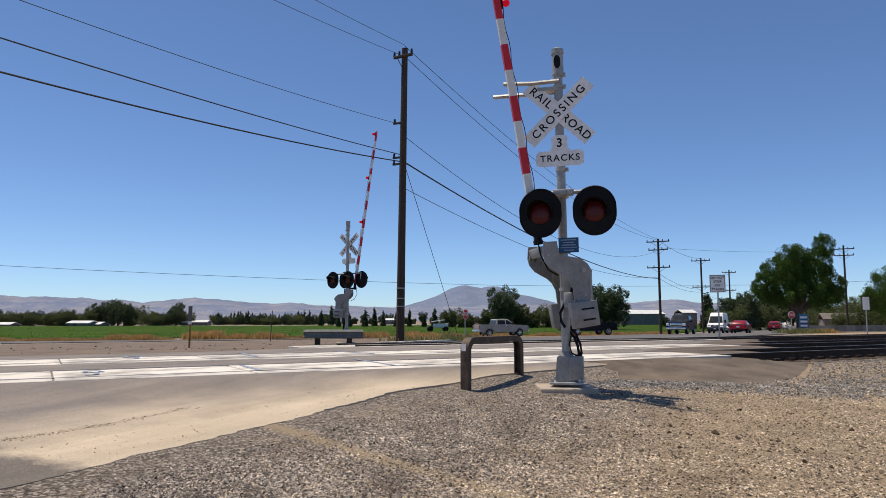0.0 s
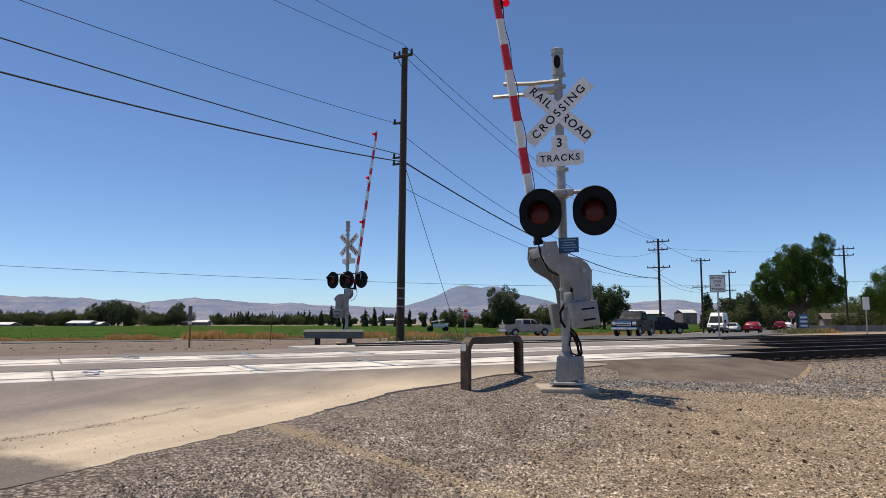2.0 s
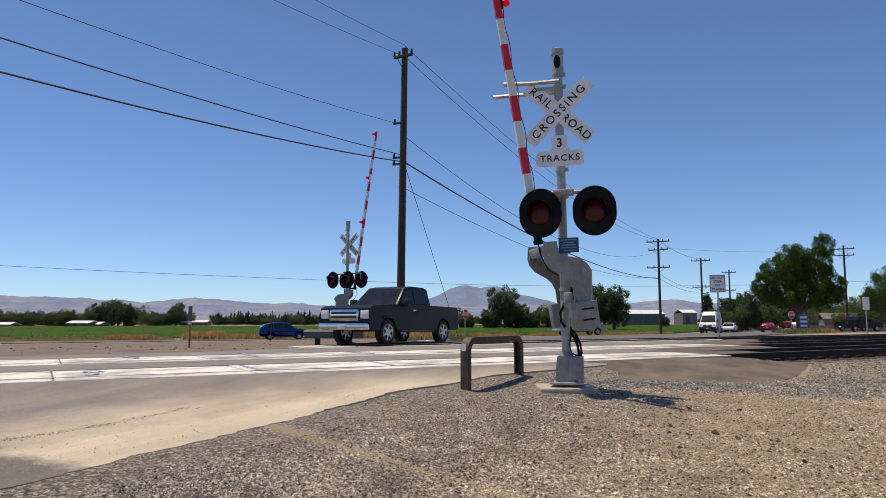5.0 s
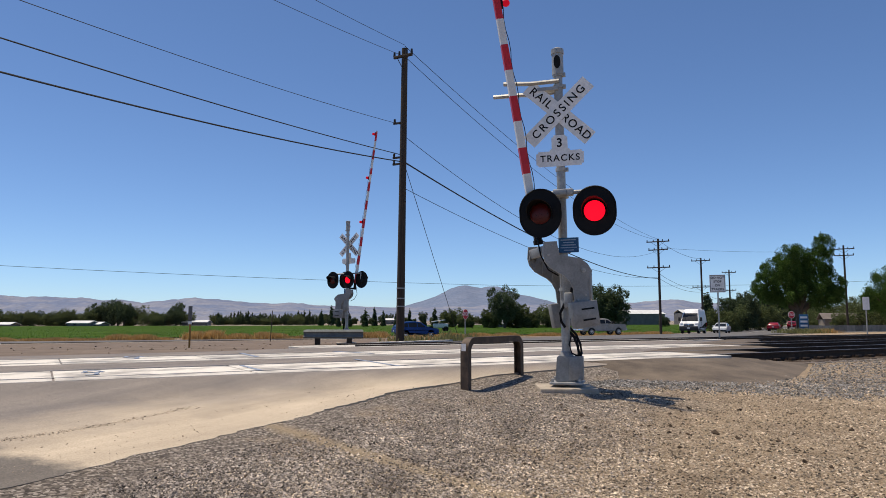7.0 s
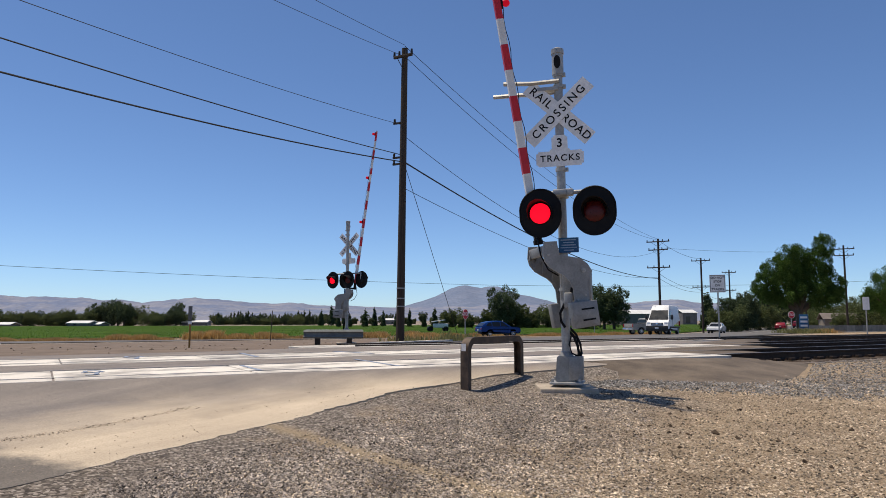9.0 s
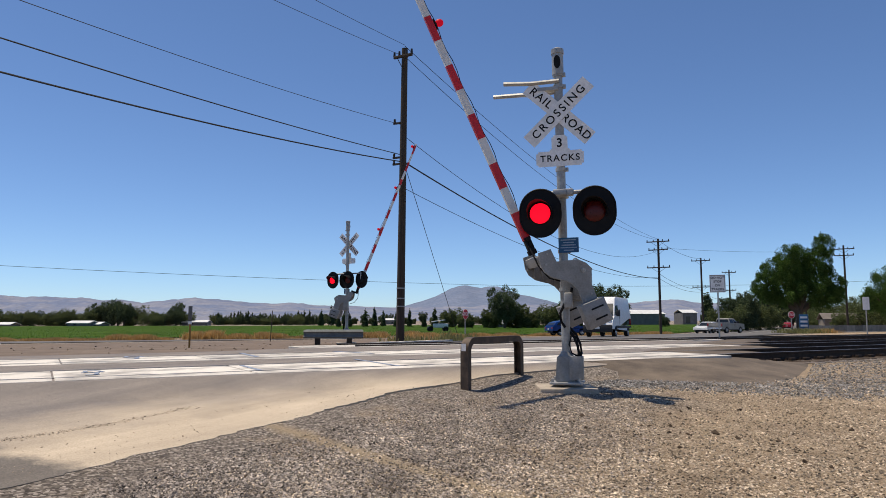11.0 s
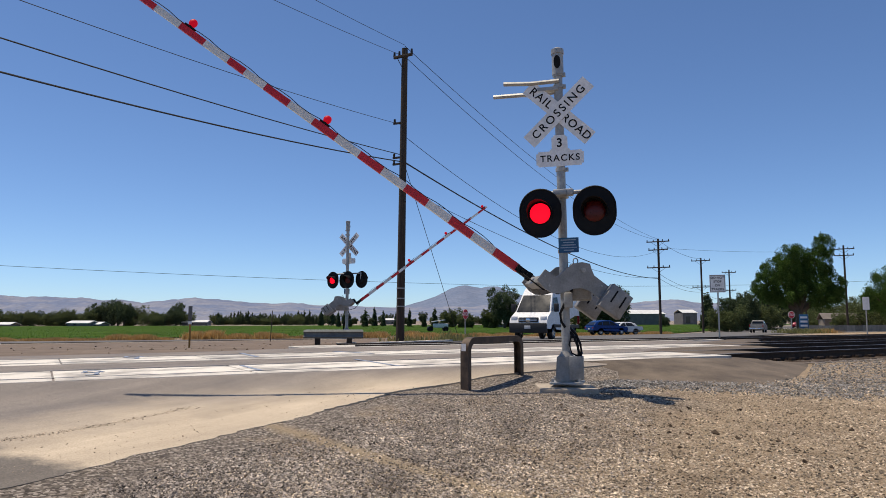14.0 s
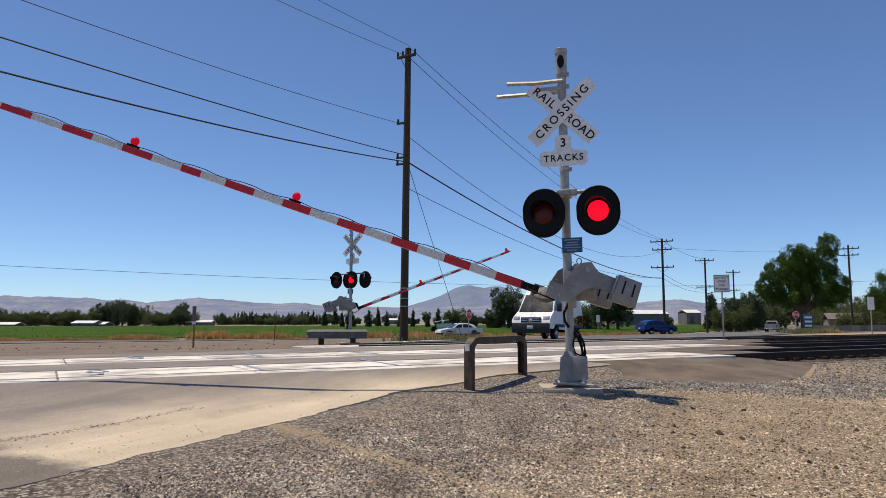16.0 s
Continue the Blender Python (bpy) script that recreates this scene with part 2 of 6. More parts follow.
M_RUST = surface("rusted_steel", (0.04, 0.027, 0.019), (0.12, 0.08, 0.055), 7, 0.65, 0.2, fine=50, bumpy=0.3)
M_CONC = surface("bare_concrete", (0.28, 0.235, 0.185), (0.42, 0.36, 0.29), 6, 0.9, fine=50, bumpy=0.3)
M_POLE = surface("creosoted_pole", (0.028, 0.02, 0.014), (0.07, 0.05, 0.036), 4, 0.85, stretch=(6, 6, 0.4), bumpy=0.4, dist=0.01)
M_WIRE = surface("black_cable", (0.015, 0.015, 0.016), (0.03, 0.03, 0.03), 3, 0.6, bumpy=0)


# ---- mesh helpers
def box(bm, c, size, rot=None, bev=0.0):
    r = bmesh.ops.create_cube(bm, size=1.0)
    vs = r["verts"]
    for v in vs:
        v.co = Vector((v.co.x * size[0], v.co.y * size[1], v.co.z * size[2]))
    if bev:
        es = list({e for v in vs for e in v.link_edges})
        g = bmesh.ops.bevel(bm, geom=es, offset=bev, segments=2, affect="EDGES", profile=0.5)
        vs = list({v for f in g["faces"] for v in f.verts} | {v for v in vs if v.is_valid})
    m = Matrix.Translation(c) @ (rot or Matrix.Identity(4))
    bmesh.ops.transform(bm, matrix=m, verts=vs)
    return bm


def cyl(bm, a, b, r0, r1=None, seg=14, caps=True):
    a, b = Vector(a), Vector(b)
    d = b - a
    m = Matrix.Translation((a + b) / 2) @ d.to_track_quat("Z", "Y").to_matrix().to_4x4()
    bmesh.ops.create_cone(bm, cap_ends=caps, segments=seg, radius1=r0, radius2=r0 if r1 is None else r1, depth=d.length, matrix=m)
    return bm


def prism(bm, poly, y0, y1, half=None, bev=0.0, seg=2):
    """A side outline of (x, z) points, carried from y0 to y1; half(z) may narrow it."""
    def yy(y, z):
        return y if half is None else math.copysign(half(z), y)
    a = [bm.verts.new((x, yy(y0, z), z)) for x, z in poly]
    b = [bm.verts.new((x, yy(y1, z), z)) for x, z in poly]
    fs = [bm.faces.new(a), bm.faces.new(b[::-1])]
    k = len(poly)
    for i in range(k):
        j = (i + 1) % k
        fs.append(bm.faces.new((a[i], b[i], b[j], a[j])))
    bmesh.ops.recalc_face_normals(bm, faces=fs)
    if bev:
        es = list({e for f in fs for e in f.edges})
        bmesh.ops.bevel(bm, geom=es, offset=bev, segments=seg, affect="EDGES", profile=0.5, clamp_overlap=True)
    return bm


def tube(bm, pts, r, seg=8):
    pts = [Vector(p) for p in pts]
    rings = []
    for i, p in enumerate(pts):
        d = (pts[min(i + 1, len(pts) - 1)] - pts[max(i - 1, 0)]).normalized()
        q = d.to_track_quat("Z", "Y")
        rad = r[i] if isinstance(r, (list, tuple)) else r
        rings.append([bm.verts.new(p + q @ Vector((rad * math.cos(t), rad * math.sin(t), 0)))
                      for t in [2 * math.pi * k / seg for k in range(seg)]])
    for a, b in zip(rings, rings[1:]):
        for k in range(seg):
            bm.faces.new((a[k], a[(k + 1) % seg], b[(k + 1) % seg], b[k]))
    bm.faces.new(rings[0][::-1])
    bm.faces.new(rings[-1])
    return bm


def mesh_of(name, bm, material, smooth=35):
    me = bpy.data.meshes.new(name)
    bm.normal_update()
    bm.to_mesh(me)
    bm.free()
    me.materials.append(material)
    if smooth:
        me.shade_smooth()
        me.set_sharp_from_angle(angle=radians(smooth))
    return me


def part(name, bm, material, parent=None, label="", m=None, smooth=35):
    ob = new(name, mesh_of(name, bm, material, smooth))
    if parent is not None:
        ob.parent = parent
    if m is not None:
        ob.matrix_basis = m
    return tagged(ob, label)


def thing(name, m, label, category, group="", kind=""):
    ob = new(name)
    ob.empty_display_size = 0.2
    ob.matrix_basis = m
    return tagged(ob, label, category, group, kind)


def rawmesh(name, verts, faces, material, smooth=0):
    me = bpy.data.meshes.new(name)
    me.from_pydata(verts, [], faces)
    me.materials.append(material)
    if smooth:
        me.shade_smooth()
    return me


def letters(text, size, material, parent, m, spread=1.0, thick=0.0, name="lettering"):
    cu = bpy.data.curves.new("type", "FONT")
    cu.body, cu.size, cu.align_x, cu.align_y = text, size, "CENTER", "CENTER"
    cu.space_character, cu.offset, cu.extrude = spread, thick, 0.002
    tmp = bpy.data.objects.new("type", cu)
    scene.collection.objects.link(tmp)
    me = bpy.data.meshes.new_from_object(tmp.evaluated_get(bpy.context.evaluated_depsgraph_get()))
    bpy.data.objects.remove(tmp)
    me.materials.clear()
    me.materials.append(material)
    ob = new(name, me)
    ob.parent = parent
    ob.matrix_basis = m
    return ob


B = bmesh.new
FACE = pose(0, 0, 0, 90, 0, 0)


# ---- ground, roads, tracks
def spaced(lo, hi, first, grow):
    out, x, d = [0.0], 0.0, first
    while x < hi:
        x += d
        d *= grow
        out.append(min(x, hi))
    x, d = 0.0, first
    while x > lo:
        x -= d
        d *= grow
        out.append(max(x, lo))
    return sorted(set(out))


def build_ground():
    ss = spaced(-4300, 4300, 1.5, 1.12)
    ps = sorted(set([q for q in spaced(-60, 4200, 0.9, 1.1)] + [a for a, b in GP if a > -60 and a < 4200]))
    vs = [(*sp(s, p), ground_z(p)) for p in ps for s in ss]
    k = len(ss)
    fs = [(j * k + i, j * k + i + 1, (j + 1) * k + i + 1, (j + 1) * k + i) for j in range(len(ps) - 1) for i in range(k - 1)]
    tagged(new("ground", rawmesh("ground", vs, fs, M_GROUND, 1)), "tan dirt verge with loose grey gravel", "ground", kind="structure")


def build_main_road():
    rng = random.Random(4)
    ps = sorted(set(list(np.concatenate([np.arange(-20, 0, 0.35), np.arange(0, 10, 0.045), np.arange(10, 40, 0.35)])) + [a for a, b in RP if -20 < a < 40]))
    ps = [p for i, p in enumerate(ps) if i == 0 or p - ps[i - 1] > 0.02]
    vs, fs = [], []
    for p in ps:
        e = -5.0 + 0.08 * math.sin(p * 1.3) + 0.035 * math.sin(p * 3.7) + rng.uniform(-0.022, 0.022) + 0.07 * noise.noise(Vector((p * 2.1, 0, 7))) if p < 9 else -5.0 - 2.6 * min(1, max(0, (p - 17) / 8))
        if 6.0 < p < 17:
            e += float(np.interp(p, [6, 8.3, 8.9, 9.35], [0, 0.0, 0.3, 2.0]))
        far = float(np.interp(p, [16.8, 17.1, 20, 25, 31, 40], [-19, -13.2, -12.9, -14.4, -16.5, -17.0]))
        # the far edge keeps clear of the unpaved corner behind the tracks
        for m in [far, far + 0.3, -12.2, -9.5, -7.7, e, e + 0.005]:
            vs.append((*mp(m, p), road_z(p) if m <= e else ground_z(p) - 0.004))
    k = 7
    for j in range(len(ps) - 1):
        for i in range(k - 1):
            fs.append((j * k + i, j * k + i + 1, (j + 1) * k + i + 1, (j + 1) * k + i))
    # gravel banked against the edge, its upper rim tucked under the paving
    sv, sf, run = [], [], list(np.arange(2.6, 9.45, 0.15))
    for p in run:
        x, y = mp(-5.14 + float(np.interp(p, [6, 8.3, 8.9, 9.35], [0, 0.0, 0.3, 2.0])), p)
        z = road_z(p)
        for d, f in ((0.0, 1.0), (0.4, 0.55), (0.75, 0.0)):
            qx, qy = x + d * C30, y - d * S30
            g0 = ground_z(to_p(qx, qy))
            sv.append((qx, qy, g0 + 0.004 + max(0.0, z - 0.026 - g0) * f * min(1.0, (p - 2.6) / 2.0) - 0.02 * max(0.0, 1 - (p - 2.6) / 0.8)))
    for j in range(len(run) - 1):
        for i in range(2):
            sf.append((j * 3 + i, j * 3 + i + 1, (j + 1) * 3 + i + 1, (j + 1) * 3 + i))
    tagged(new("gravel_shoulder", rawmesh("gravel_shoulder", sv, sf, M_GROUND, 1)), "gravel shoulder banked against the road edge", "ground", kind="structure")
    tagged(new("road", rawmesh("road", vs, fs, M_ROAD, 0)), "sun-bleached cracked asphalt road with dusty edge", "road", kind="structure")


def build_far_road():
    """The main road past the tracks, greyer, opening into the intersection."""
    ps = sorted(set(list(np.arange(21.5, 66, 0.75)) + list(np.arange(66, 460, 6.0)) + [a for a, b in RP if 21.5 < a < 460]))
    vs, fs = [], []
    for p in ps:
        e = float(np.interp(p, [21, 26, 34, 48, 60, 75], [-6.4, -5.8, -4.8, -4.0, -5.5, -6.5]))
        far = float(np.interp(p, [20, 25, 31, 40, 70, 80], [-12.9, -14.4, -16.5, -18.5, -18.5, -17.0]))
        for m in np.linspace(far, e, 6):
            vs.append((*mp(m, p), road_z(p) + (0.008 if p < 31 else 0.025)))
    for j in range(len(ps) - 1):
        for i in range(5):
            fs.append((j * 6 + i, j * 6 + i + 1, (j + 1) * 6 + i + 1, (j + 1) * 6 + i))
    tagged(new("far_road", rawmesh("far_road", vs, fs, M_FAR_ROAD, 0)), "grey asphalt road leading to the intersection", "road", kind="structure")
    # the bed of the tracks beside the crossing: oily ballast, with shade in its colour
    vs, fs = [], []
    for p in (9.25, 12.5, 17.4):
        for i, s_ in enumerate(np.linspace(0, 150, 30)):
            x, y = mp(-1.0, p)
            vs.append((*sp(C30 * x + S30 * y + s_, p), ground_z(p) + 0.012))
    for j in range(2):
        for i in range(29):
            fs.append((j * 30 + i, j * 30 + i + 1, (j + 1) * 30 + i + 1, (j + 1) * 30 + i))
    tagged(new("track_bed", rawmesh("track_bed", vs, fs, M_BED, 0)), "oily stone bed under the rails, darkened in colour for shade", "track bed", kind="structure")


def strip(name, pts, width, z, material, label, category, off=0.03, kind="structure"):
    """A band of pavement along points in plan."""
    vs, fs = [], []
    for i, (x, y) in enumerate(pts):
        a, b_ = pts[max(0, i - 1)], pts[min(len(pts) - 1, i + 1)]
        d = Vector((b_[0] - a[0], b_[1] - a[1])).normalized()
        for w in np.linspace(-width / 2, width / 2, 5):
            px, py = x - d.y * w, y + d.x * w
            vs.append((px, py, z(to_p(px, py)) + off))
    for i in range(len(pts) - 1):
        for k in range(4):
            fs.append((i * 5 + k, i * 5 + 5 + k, i * 5 + 6 + k, i * 5 + 1 + k))
    me = rawmesh(name, vs, fs, material)
    bm = B()
    bm.from_mesh(me)
    bmesh.ops.recalc_face_normals(bm, faces=bm.faces)
    if bm.faces[0].normal.z < 0:
        bmesh.ops.reverse_faces(bm, faces=bm.faces)
    bm.to_mesh(me)
    bm.free()
    return tagged(new(name, me), label, category, kind=kind)


FD = (math.sin(radians(70)), math.cos(radians(70)))


def frontage(k, q=0.0):
    """A point k metres along the road beyond the tracks, q metres to its far side."""
    return FD[0] * k - FD[1] * q, 69.5 + FD[1] * k + FD[0] * q


RAIL_TOP = 0.243
TRACKS = [(10.05, 11.5), (13.6, 15.05), (18.95, 20.4)]
GAUGE_END = {0: -3.15, 1: -3.7, 2: -5.3}


def rail_mesh(bm, p, s0, s1, head):
    """One rail: foot, web and head, or only the worn running surface."""
    if head:
        prof = [(-0.03, RAIL_TOP - 0.004), (0.03, RAIL_TOP - 0.004), (0.026, RAIL_TOP + 0.002), (-0.026, RAIL_TOP + 0.002)]
    else:
        prof = [(-0.07, 0.065), (0.07, 0.065), (0.068, 0.08), (0.012, 0.1), (0.01, 0.2), (0.036, 0.208), (0.036, RAIL_TOP - 0.004),
                (-0.036, RAIL_TOP - 0.004), (-0.036, 0.208), (-0.01, 0.2), (-0.012, 0.1), (-0.068, 0.08)]
    a = [bm.verts.new((*sp(s0, p + q), z)) for q, z in prof]
    c = [bm.verts.new((*sp(s1, p + q), z)) for q, z in prof]
    k = len(prof)
    fs = [bm.faces.new(a), bm.faces.new(c[::-1])]
    for i in range(k):
        fs.append(bm.faces.new((a[i], c[i], c[(i + 1) % k], a[(i + 1) % k])))
    bmesh.ops.recalc_face_normals(bm, faces=fs)


def build_tracks():
    tie_me = None
    for t, (pa, pb) in enumerate(TRACKS):
        tr = thing("railway_track", pose(0, 0, 0), "rusty steel rails on dark wooden ties in ballast", "railway track", "tracks over the road", kind="structure")
        for p in (pa, pb):
            bm = B()
            s0, s1 = (-70, 190) if t < 2 else (8, 190)
            rail_mesh(bm, p, s0, s1, False)
            rl = part("rail", bm, M_RAIL, tr, smooth=0)
            bm = B()
            rail_mesh(bm, p, s0, s1, True)
            part("running_surface", bm, M_RAILTOP, rl, "bright worn rail head", smooth=0)
        pc = (pa + pb) / 2
        # where the paving of the crossing stops
        x, y = mp(GAUGE_END[t], pc)
        s_end = C30 * x + S30 * y
        if tie_me is None:
            bm = B()
            box(bm, (0, 0, 0), (0.23, 2.6, 0.17), bev=0.012)
            tie_me = mesh_of("tie", bm, M_TIE, 0)
            bm = B()
            for q in (-0.725, 0.725):
                box(bm, (0, q, 0.092), (0.2, 0.36, 0.018))
                for dx in (-0.06, 0.06):
                    for dq in (-0.11, 0.11):
                        box(bm, (dx, q + dq, 0.12), (0.05, 0.035, 0.05))
                box(bm, (0, q - 0.2, 0.12), (0.16, 0.09, 0.06), bev=0.015)
            plate_me = mesh_of("tie_plate", bm, M_RAIL, 0)
        for i in range(90 if t == 0 else 70):
            s = s_end + 0.35 + 0.53 * i
            o = new("tie", tie_me)
            o.parent = tr
            o.matrix_basis = pose(*sp(s, pc), -0.035, 0, 0, 30 + random.uniform(-1.5, 1.5))
            q = new("tie_plates", plate_me)
            q.parent = o
        # crossing panels between and beside the rails, across the road
        xl, yl = mp(-18.6 if t < 2 else -12.9, pc)
        s_left = C30 * xl + S30 * yl
        cp = thing("crossing_panels", pose(0, 0, 0), "pale concrete crossing panels between the rails", "crossing surface", "crossing panels", kind="structure")
        for q0, q1 in ((pa - 0.5, pa - 0.06), (pa + 0.1, pb - 0.1)):
            bm = B()
            box(bm, (0, 0, 0), (2.42, q1 - q0, 0.2), bev=0.012)
            pm = mesh_of("panel", bm, M_PANEL, 0)
            n_ = int((s_end - s_left) / 2.44)
            for i in range(n_ + 1):
                o = new("panel", pm)
                o.parent = cp
                zz = road_z(pc) if t == 2 else 0.236
                o.matrix_basis = pose(*sp(s_end - 1.2 - 2.44 * i, (q0 + q1) / 2), zz - 0.094 + random.uniform(-0.002, 0.003), 0, 0, 30)


def build_apron():
    """The raised brown asphalt beside the crossing, which falls away to the ballast at its end."""
    ps = [9.4, 9.5, 12.1, 12.6, 13.0, 15.7, 17.0, 18.3]
    vs, fs = [], []
    prof = [(-4.1, 1.0), (-3.6, 1.0), (-2.97, 1.0), (-2.27, 0.8), (-1.57, 0.35), (-1.07, -0.1)]
    rng = random.Random(2)
    for p in ps:
        for m, f in prof:
            mm = m + (0.12 * rng.uniform(-1, 1) if 0 < f < 1 else 0) - (1.6 * max(0, (p - 15) / 3.3) if f < 1 else 0)
            vs.append((*mp(mm, p), ground_z(p) + (road_z(p) + 0.004 - ground_z(p)) * f))
    k = len(prof)
    for j in range(len(ps) - 1):
        for i in range(k - 1):
            fs.append((j * k + i, j * k + i + 1, (j + 1) * k + i + 1, (j + 1) * k + i))
    # the slope in front of the rails, wider towards its far end
    o, ms = len(vs), np.arange(-4.3, -0.56, 0.26)
    fr = [0, 0.15, 0.35, 0.6, 0.8, 1.0]
    for m in ms:
        lo = float(np.interp(m, [-4.3, -4.0, -2.8, -1.25, -0.57], [9.3, 9.15, 8.15, 7.0, 6.85])) + rng.uniform(-0.06, 0.06)
        hgt = float(np.interp(m, [-4.3, -2.97, -2.17, -1.37, -0.57], [1, 1, 0.85, 0.4, -0.05]))
        for f in fr:
            p = lo + (9.41 - lo) * f
            g0 = ground_z(p)
            vs.append((*mp(m, p), g0 - 0.01 + (0.24 - g0 + 0.01) * hgt * (1 - (1 - f) ** 1.7)))
    q = len(fr)
    for j in range(len(ms) - 1):
        for i in range(q - 1):
            fs.append((o + j * q + i, o + (j + 1) * q + i, o + (j + 1) * q + i + 1, o + j * q + i + 1))
    me = rawmesh("crossing_apron", vs, fs, M_APRON, 1)
    tagged(new("crossing_apron", me), "brown asphalt apron ramping up to the rails", "pavement", kind="structure")


def stone_field(name, count, area, size, material, label, seed, sink=0.15):
    """Many small broken stones strewn over the ground; area(rng) gives x, y, z."""
    rng = random.Random(seed)
    base = [(1, 0, 0), (-1, 0, 0), (0, 1, 0), (0, -1, 0), (0, 0, 1), (0, 0, -1)]
    tri = [(0, 2, 4), (2, 1, 4), (1, 3, 4), (3, 0, 4), (2, 0, 5), (1, 2, 5), (3, 1, 5), (0, 3, 5)]
    vs, fs = [], []
    for _ in range(count):
        x, y, z = area(rng)
        r = size * min(2.1, math.exp(rng.gauss(0, 0.5)))
        a = rng.uniform(0, 6.28)
        ca, sa = math.cos(a), math.sin(a)
        sx, sy, sz = rng.uniform(0.75, 1.3), rng.uniform(0.6, 1.0), rng.uniform(0.45, 0.85)
        o = len(vs)
        tx, ty = rng.uniform(-0.5, 0.5), rng.uniform(-0.5, 0.5)
        for bx, by, bz in base:
            jx, jy, jz = (rng.uniform(0.7, 1.2) for _ in range(3))
            lx, ly, lz = bx * sx * jx + tx * bz, by * sy * jy + ty * bz, bz * sz * jz + 0.25 * bx * tx
            vs.append((x + r * (lx * ca - ly * sa), y + r * (lx * sa + ly * ca), z + r * (lz + sz * (0.5 - sink))))
        fs += [(o + i, o + j, o + k) for i, j, k in tri]
    tagged(new(name, rawmesh(name, vs, fs, material)), label, "gravel", kind="stuff")


def build_stones():
    def ballast(rng):
        s = 6.9 + 34 * rng.random() ** 1.7
        lo = float(np.interp(s, [6.9, 7.4, 8, 10, 14, 40], [8.4, 7.9, 7.2, 5.8, 5.2, 5.0])) + rng.gauss(0, 0.22)
        p = lo + (9.6 - lo) * rng.random() ** 0.8
        x, y = sp(s, p)
        m = to_m(x, y)
        top = float(np.interp(m, [-4.3, -4.0, -2.8, -1.25, -0.57], [9.4, 9.25, 8.25, 7.1, 6.95]))
        if m < -0.67 and p > top:
            p = rng.uniform(min(lo, top - 0.2), top)
            x, y = sp(s, p)
        return x, y, ground_z(p)

    def between(rng):
        s, p = 9 + rng.random() ** 1.6 * 60, rng.uniform(9.5, 17.5)
        x, y = sp(s, p)
        while to_m(x, y) < -1.65:
            s += 3
            x, y = sp(s, p)
        return x, y, ground_z(p) + 0.0

    def grey(rng):
        y = 4.4 + 6.0 * rng.random() ** 1.5
        x = y * rng.uniform(-0.5, 0.3)
        m, p = to_m(x, y), to_p(x, y)
        if m < -5.15 + 0.25 * max(0, p - 7) or m > -2.2 + rng.gauss(0, 0.7) or p > 8.3:
            return grey(rng)
        if abs(0.678 * x + 0.735 * y - 3.98) < 0.1 and rng.random() < 0.85:
            return grey(rng)
        f = max(0.0, 1 - (m + 5.0) / 0.55) if p > 4 else 0.0
        return x, y, ground_z(p) + max(0.0, road_z(p) - ground_z(p) - 0.015) * min(1.0, f)

    def tan(rng):
        y = 4.3 + 7.5 * rng.random() ** 1.5
        x = y * rng.uniform(-0.4, 0.68)
        m, p = to_m(x, y), to_p(x, y)
        if m < -3.3 + rng.gauss(0, 0.9) or m < -4.7 or p > 7.6:
            return tan(rng)
        return x, y, ground_z(p)

    def dusty(rng):
        if rng.random() < 0.65:
            f = rng.random()
            x = float(np.interp(f, [0, 0.33, 0.62, 1], [-3.75, -3.43, -3.14, -2.7])) + rng.gauss(0, 0.03)
            y = float(np.interp(f, [0, 0.33, 0.62, 1], [5.94, 6.31, 6.76, 7.7])) + rng.gauss(0, 0.05)
        else:
            y = 4.6 + 5.5 * rng.random()
            x = (-5.1 - abs(rng.gauss(0, 0.5)) + S30 * y) / C30
        return x, y, road_z(to_p(x, y))

    def lumps(rng):
        x, y = rng.uniform(1.4, 5.6), rng.uniform(6.0, 8.9)
        return (x, y, ground_z(to_p(x, y))) if abs(x / y) < 0.66 else lumps(rng)

    stone_field("roadside_grit", 900, dusty, 0.005, M_PEBBLE, "scattered grit on the dusty road edge", 10)
    stone_field("ballast", 42000, ballast, 0.0125, M_BALLAST, "grey crushed stone ballast beside the rails", 5)
    stone_field("track_ballast", 9000, between, 0.025, M_BED, "grey crushed stone between the ties", 6)
    stone_field("gravel", 56000, grey, 0.0076, M_GRAVEL, "fine grey gravel along the road edge", 7)
    stone_field("pebbles", 56000, tan, 0.0079, M_PEBBLE, "loose tan pebbles on the dirt", 8)
    stone_field("dark_crumbs", 700, tan, 0.011, M_CLOD, "small dark lumps strewn over the dirt", 14)
    stone_field("clods", 40, lumps, 0.02, M_CLOD, "lumps of dry earth", 9)


# ---- the crossing signals
BOOM_Y = 0.05


def turned(pts, deg):
    c, s = math.cos(radians(deg)), math.sin(radians(deg))
    return [(x * c - z * s, x * s + z * c) for x, z in pts]


def to_arm(dx, dy, a=31.0):
    """A place beside the hinge, told with the arm a degrees up, in the arm's own frame."""
    return turned([(dx, dy)], a)[0]


# stripe ends along the boom, metres from the hinge: two lengths of tube, the outer one lapped
STRIPES = [0.694, 1.119, 1.506, 1.892, 2.288, 2.667, 3.059, 3.447, 3.839, 4.224, 4.625, 5.019, 5.355, 5.619, 6.009, 6.402, 6.797, 7.184, 7.579, 7.97, 8.36, 8.6]


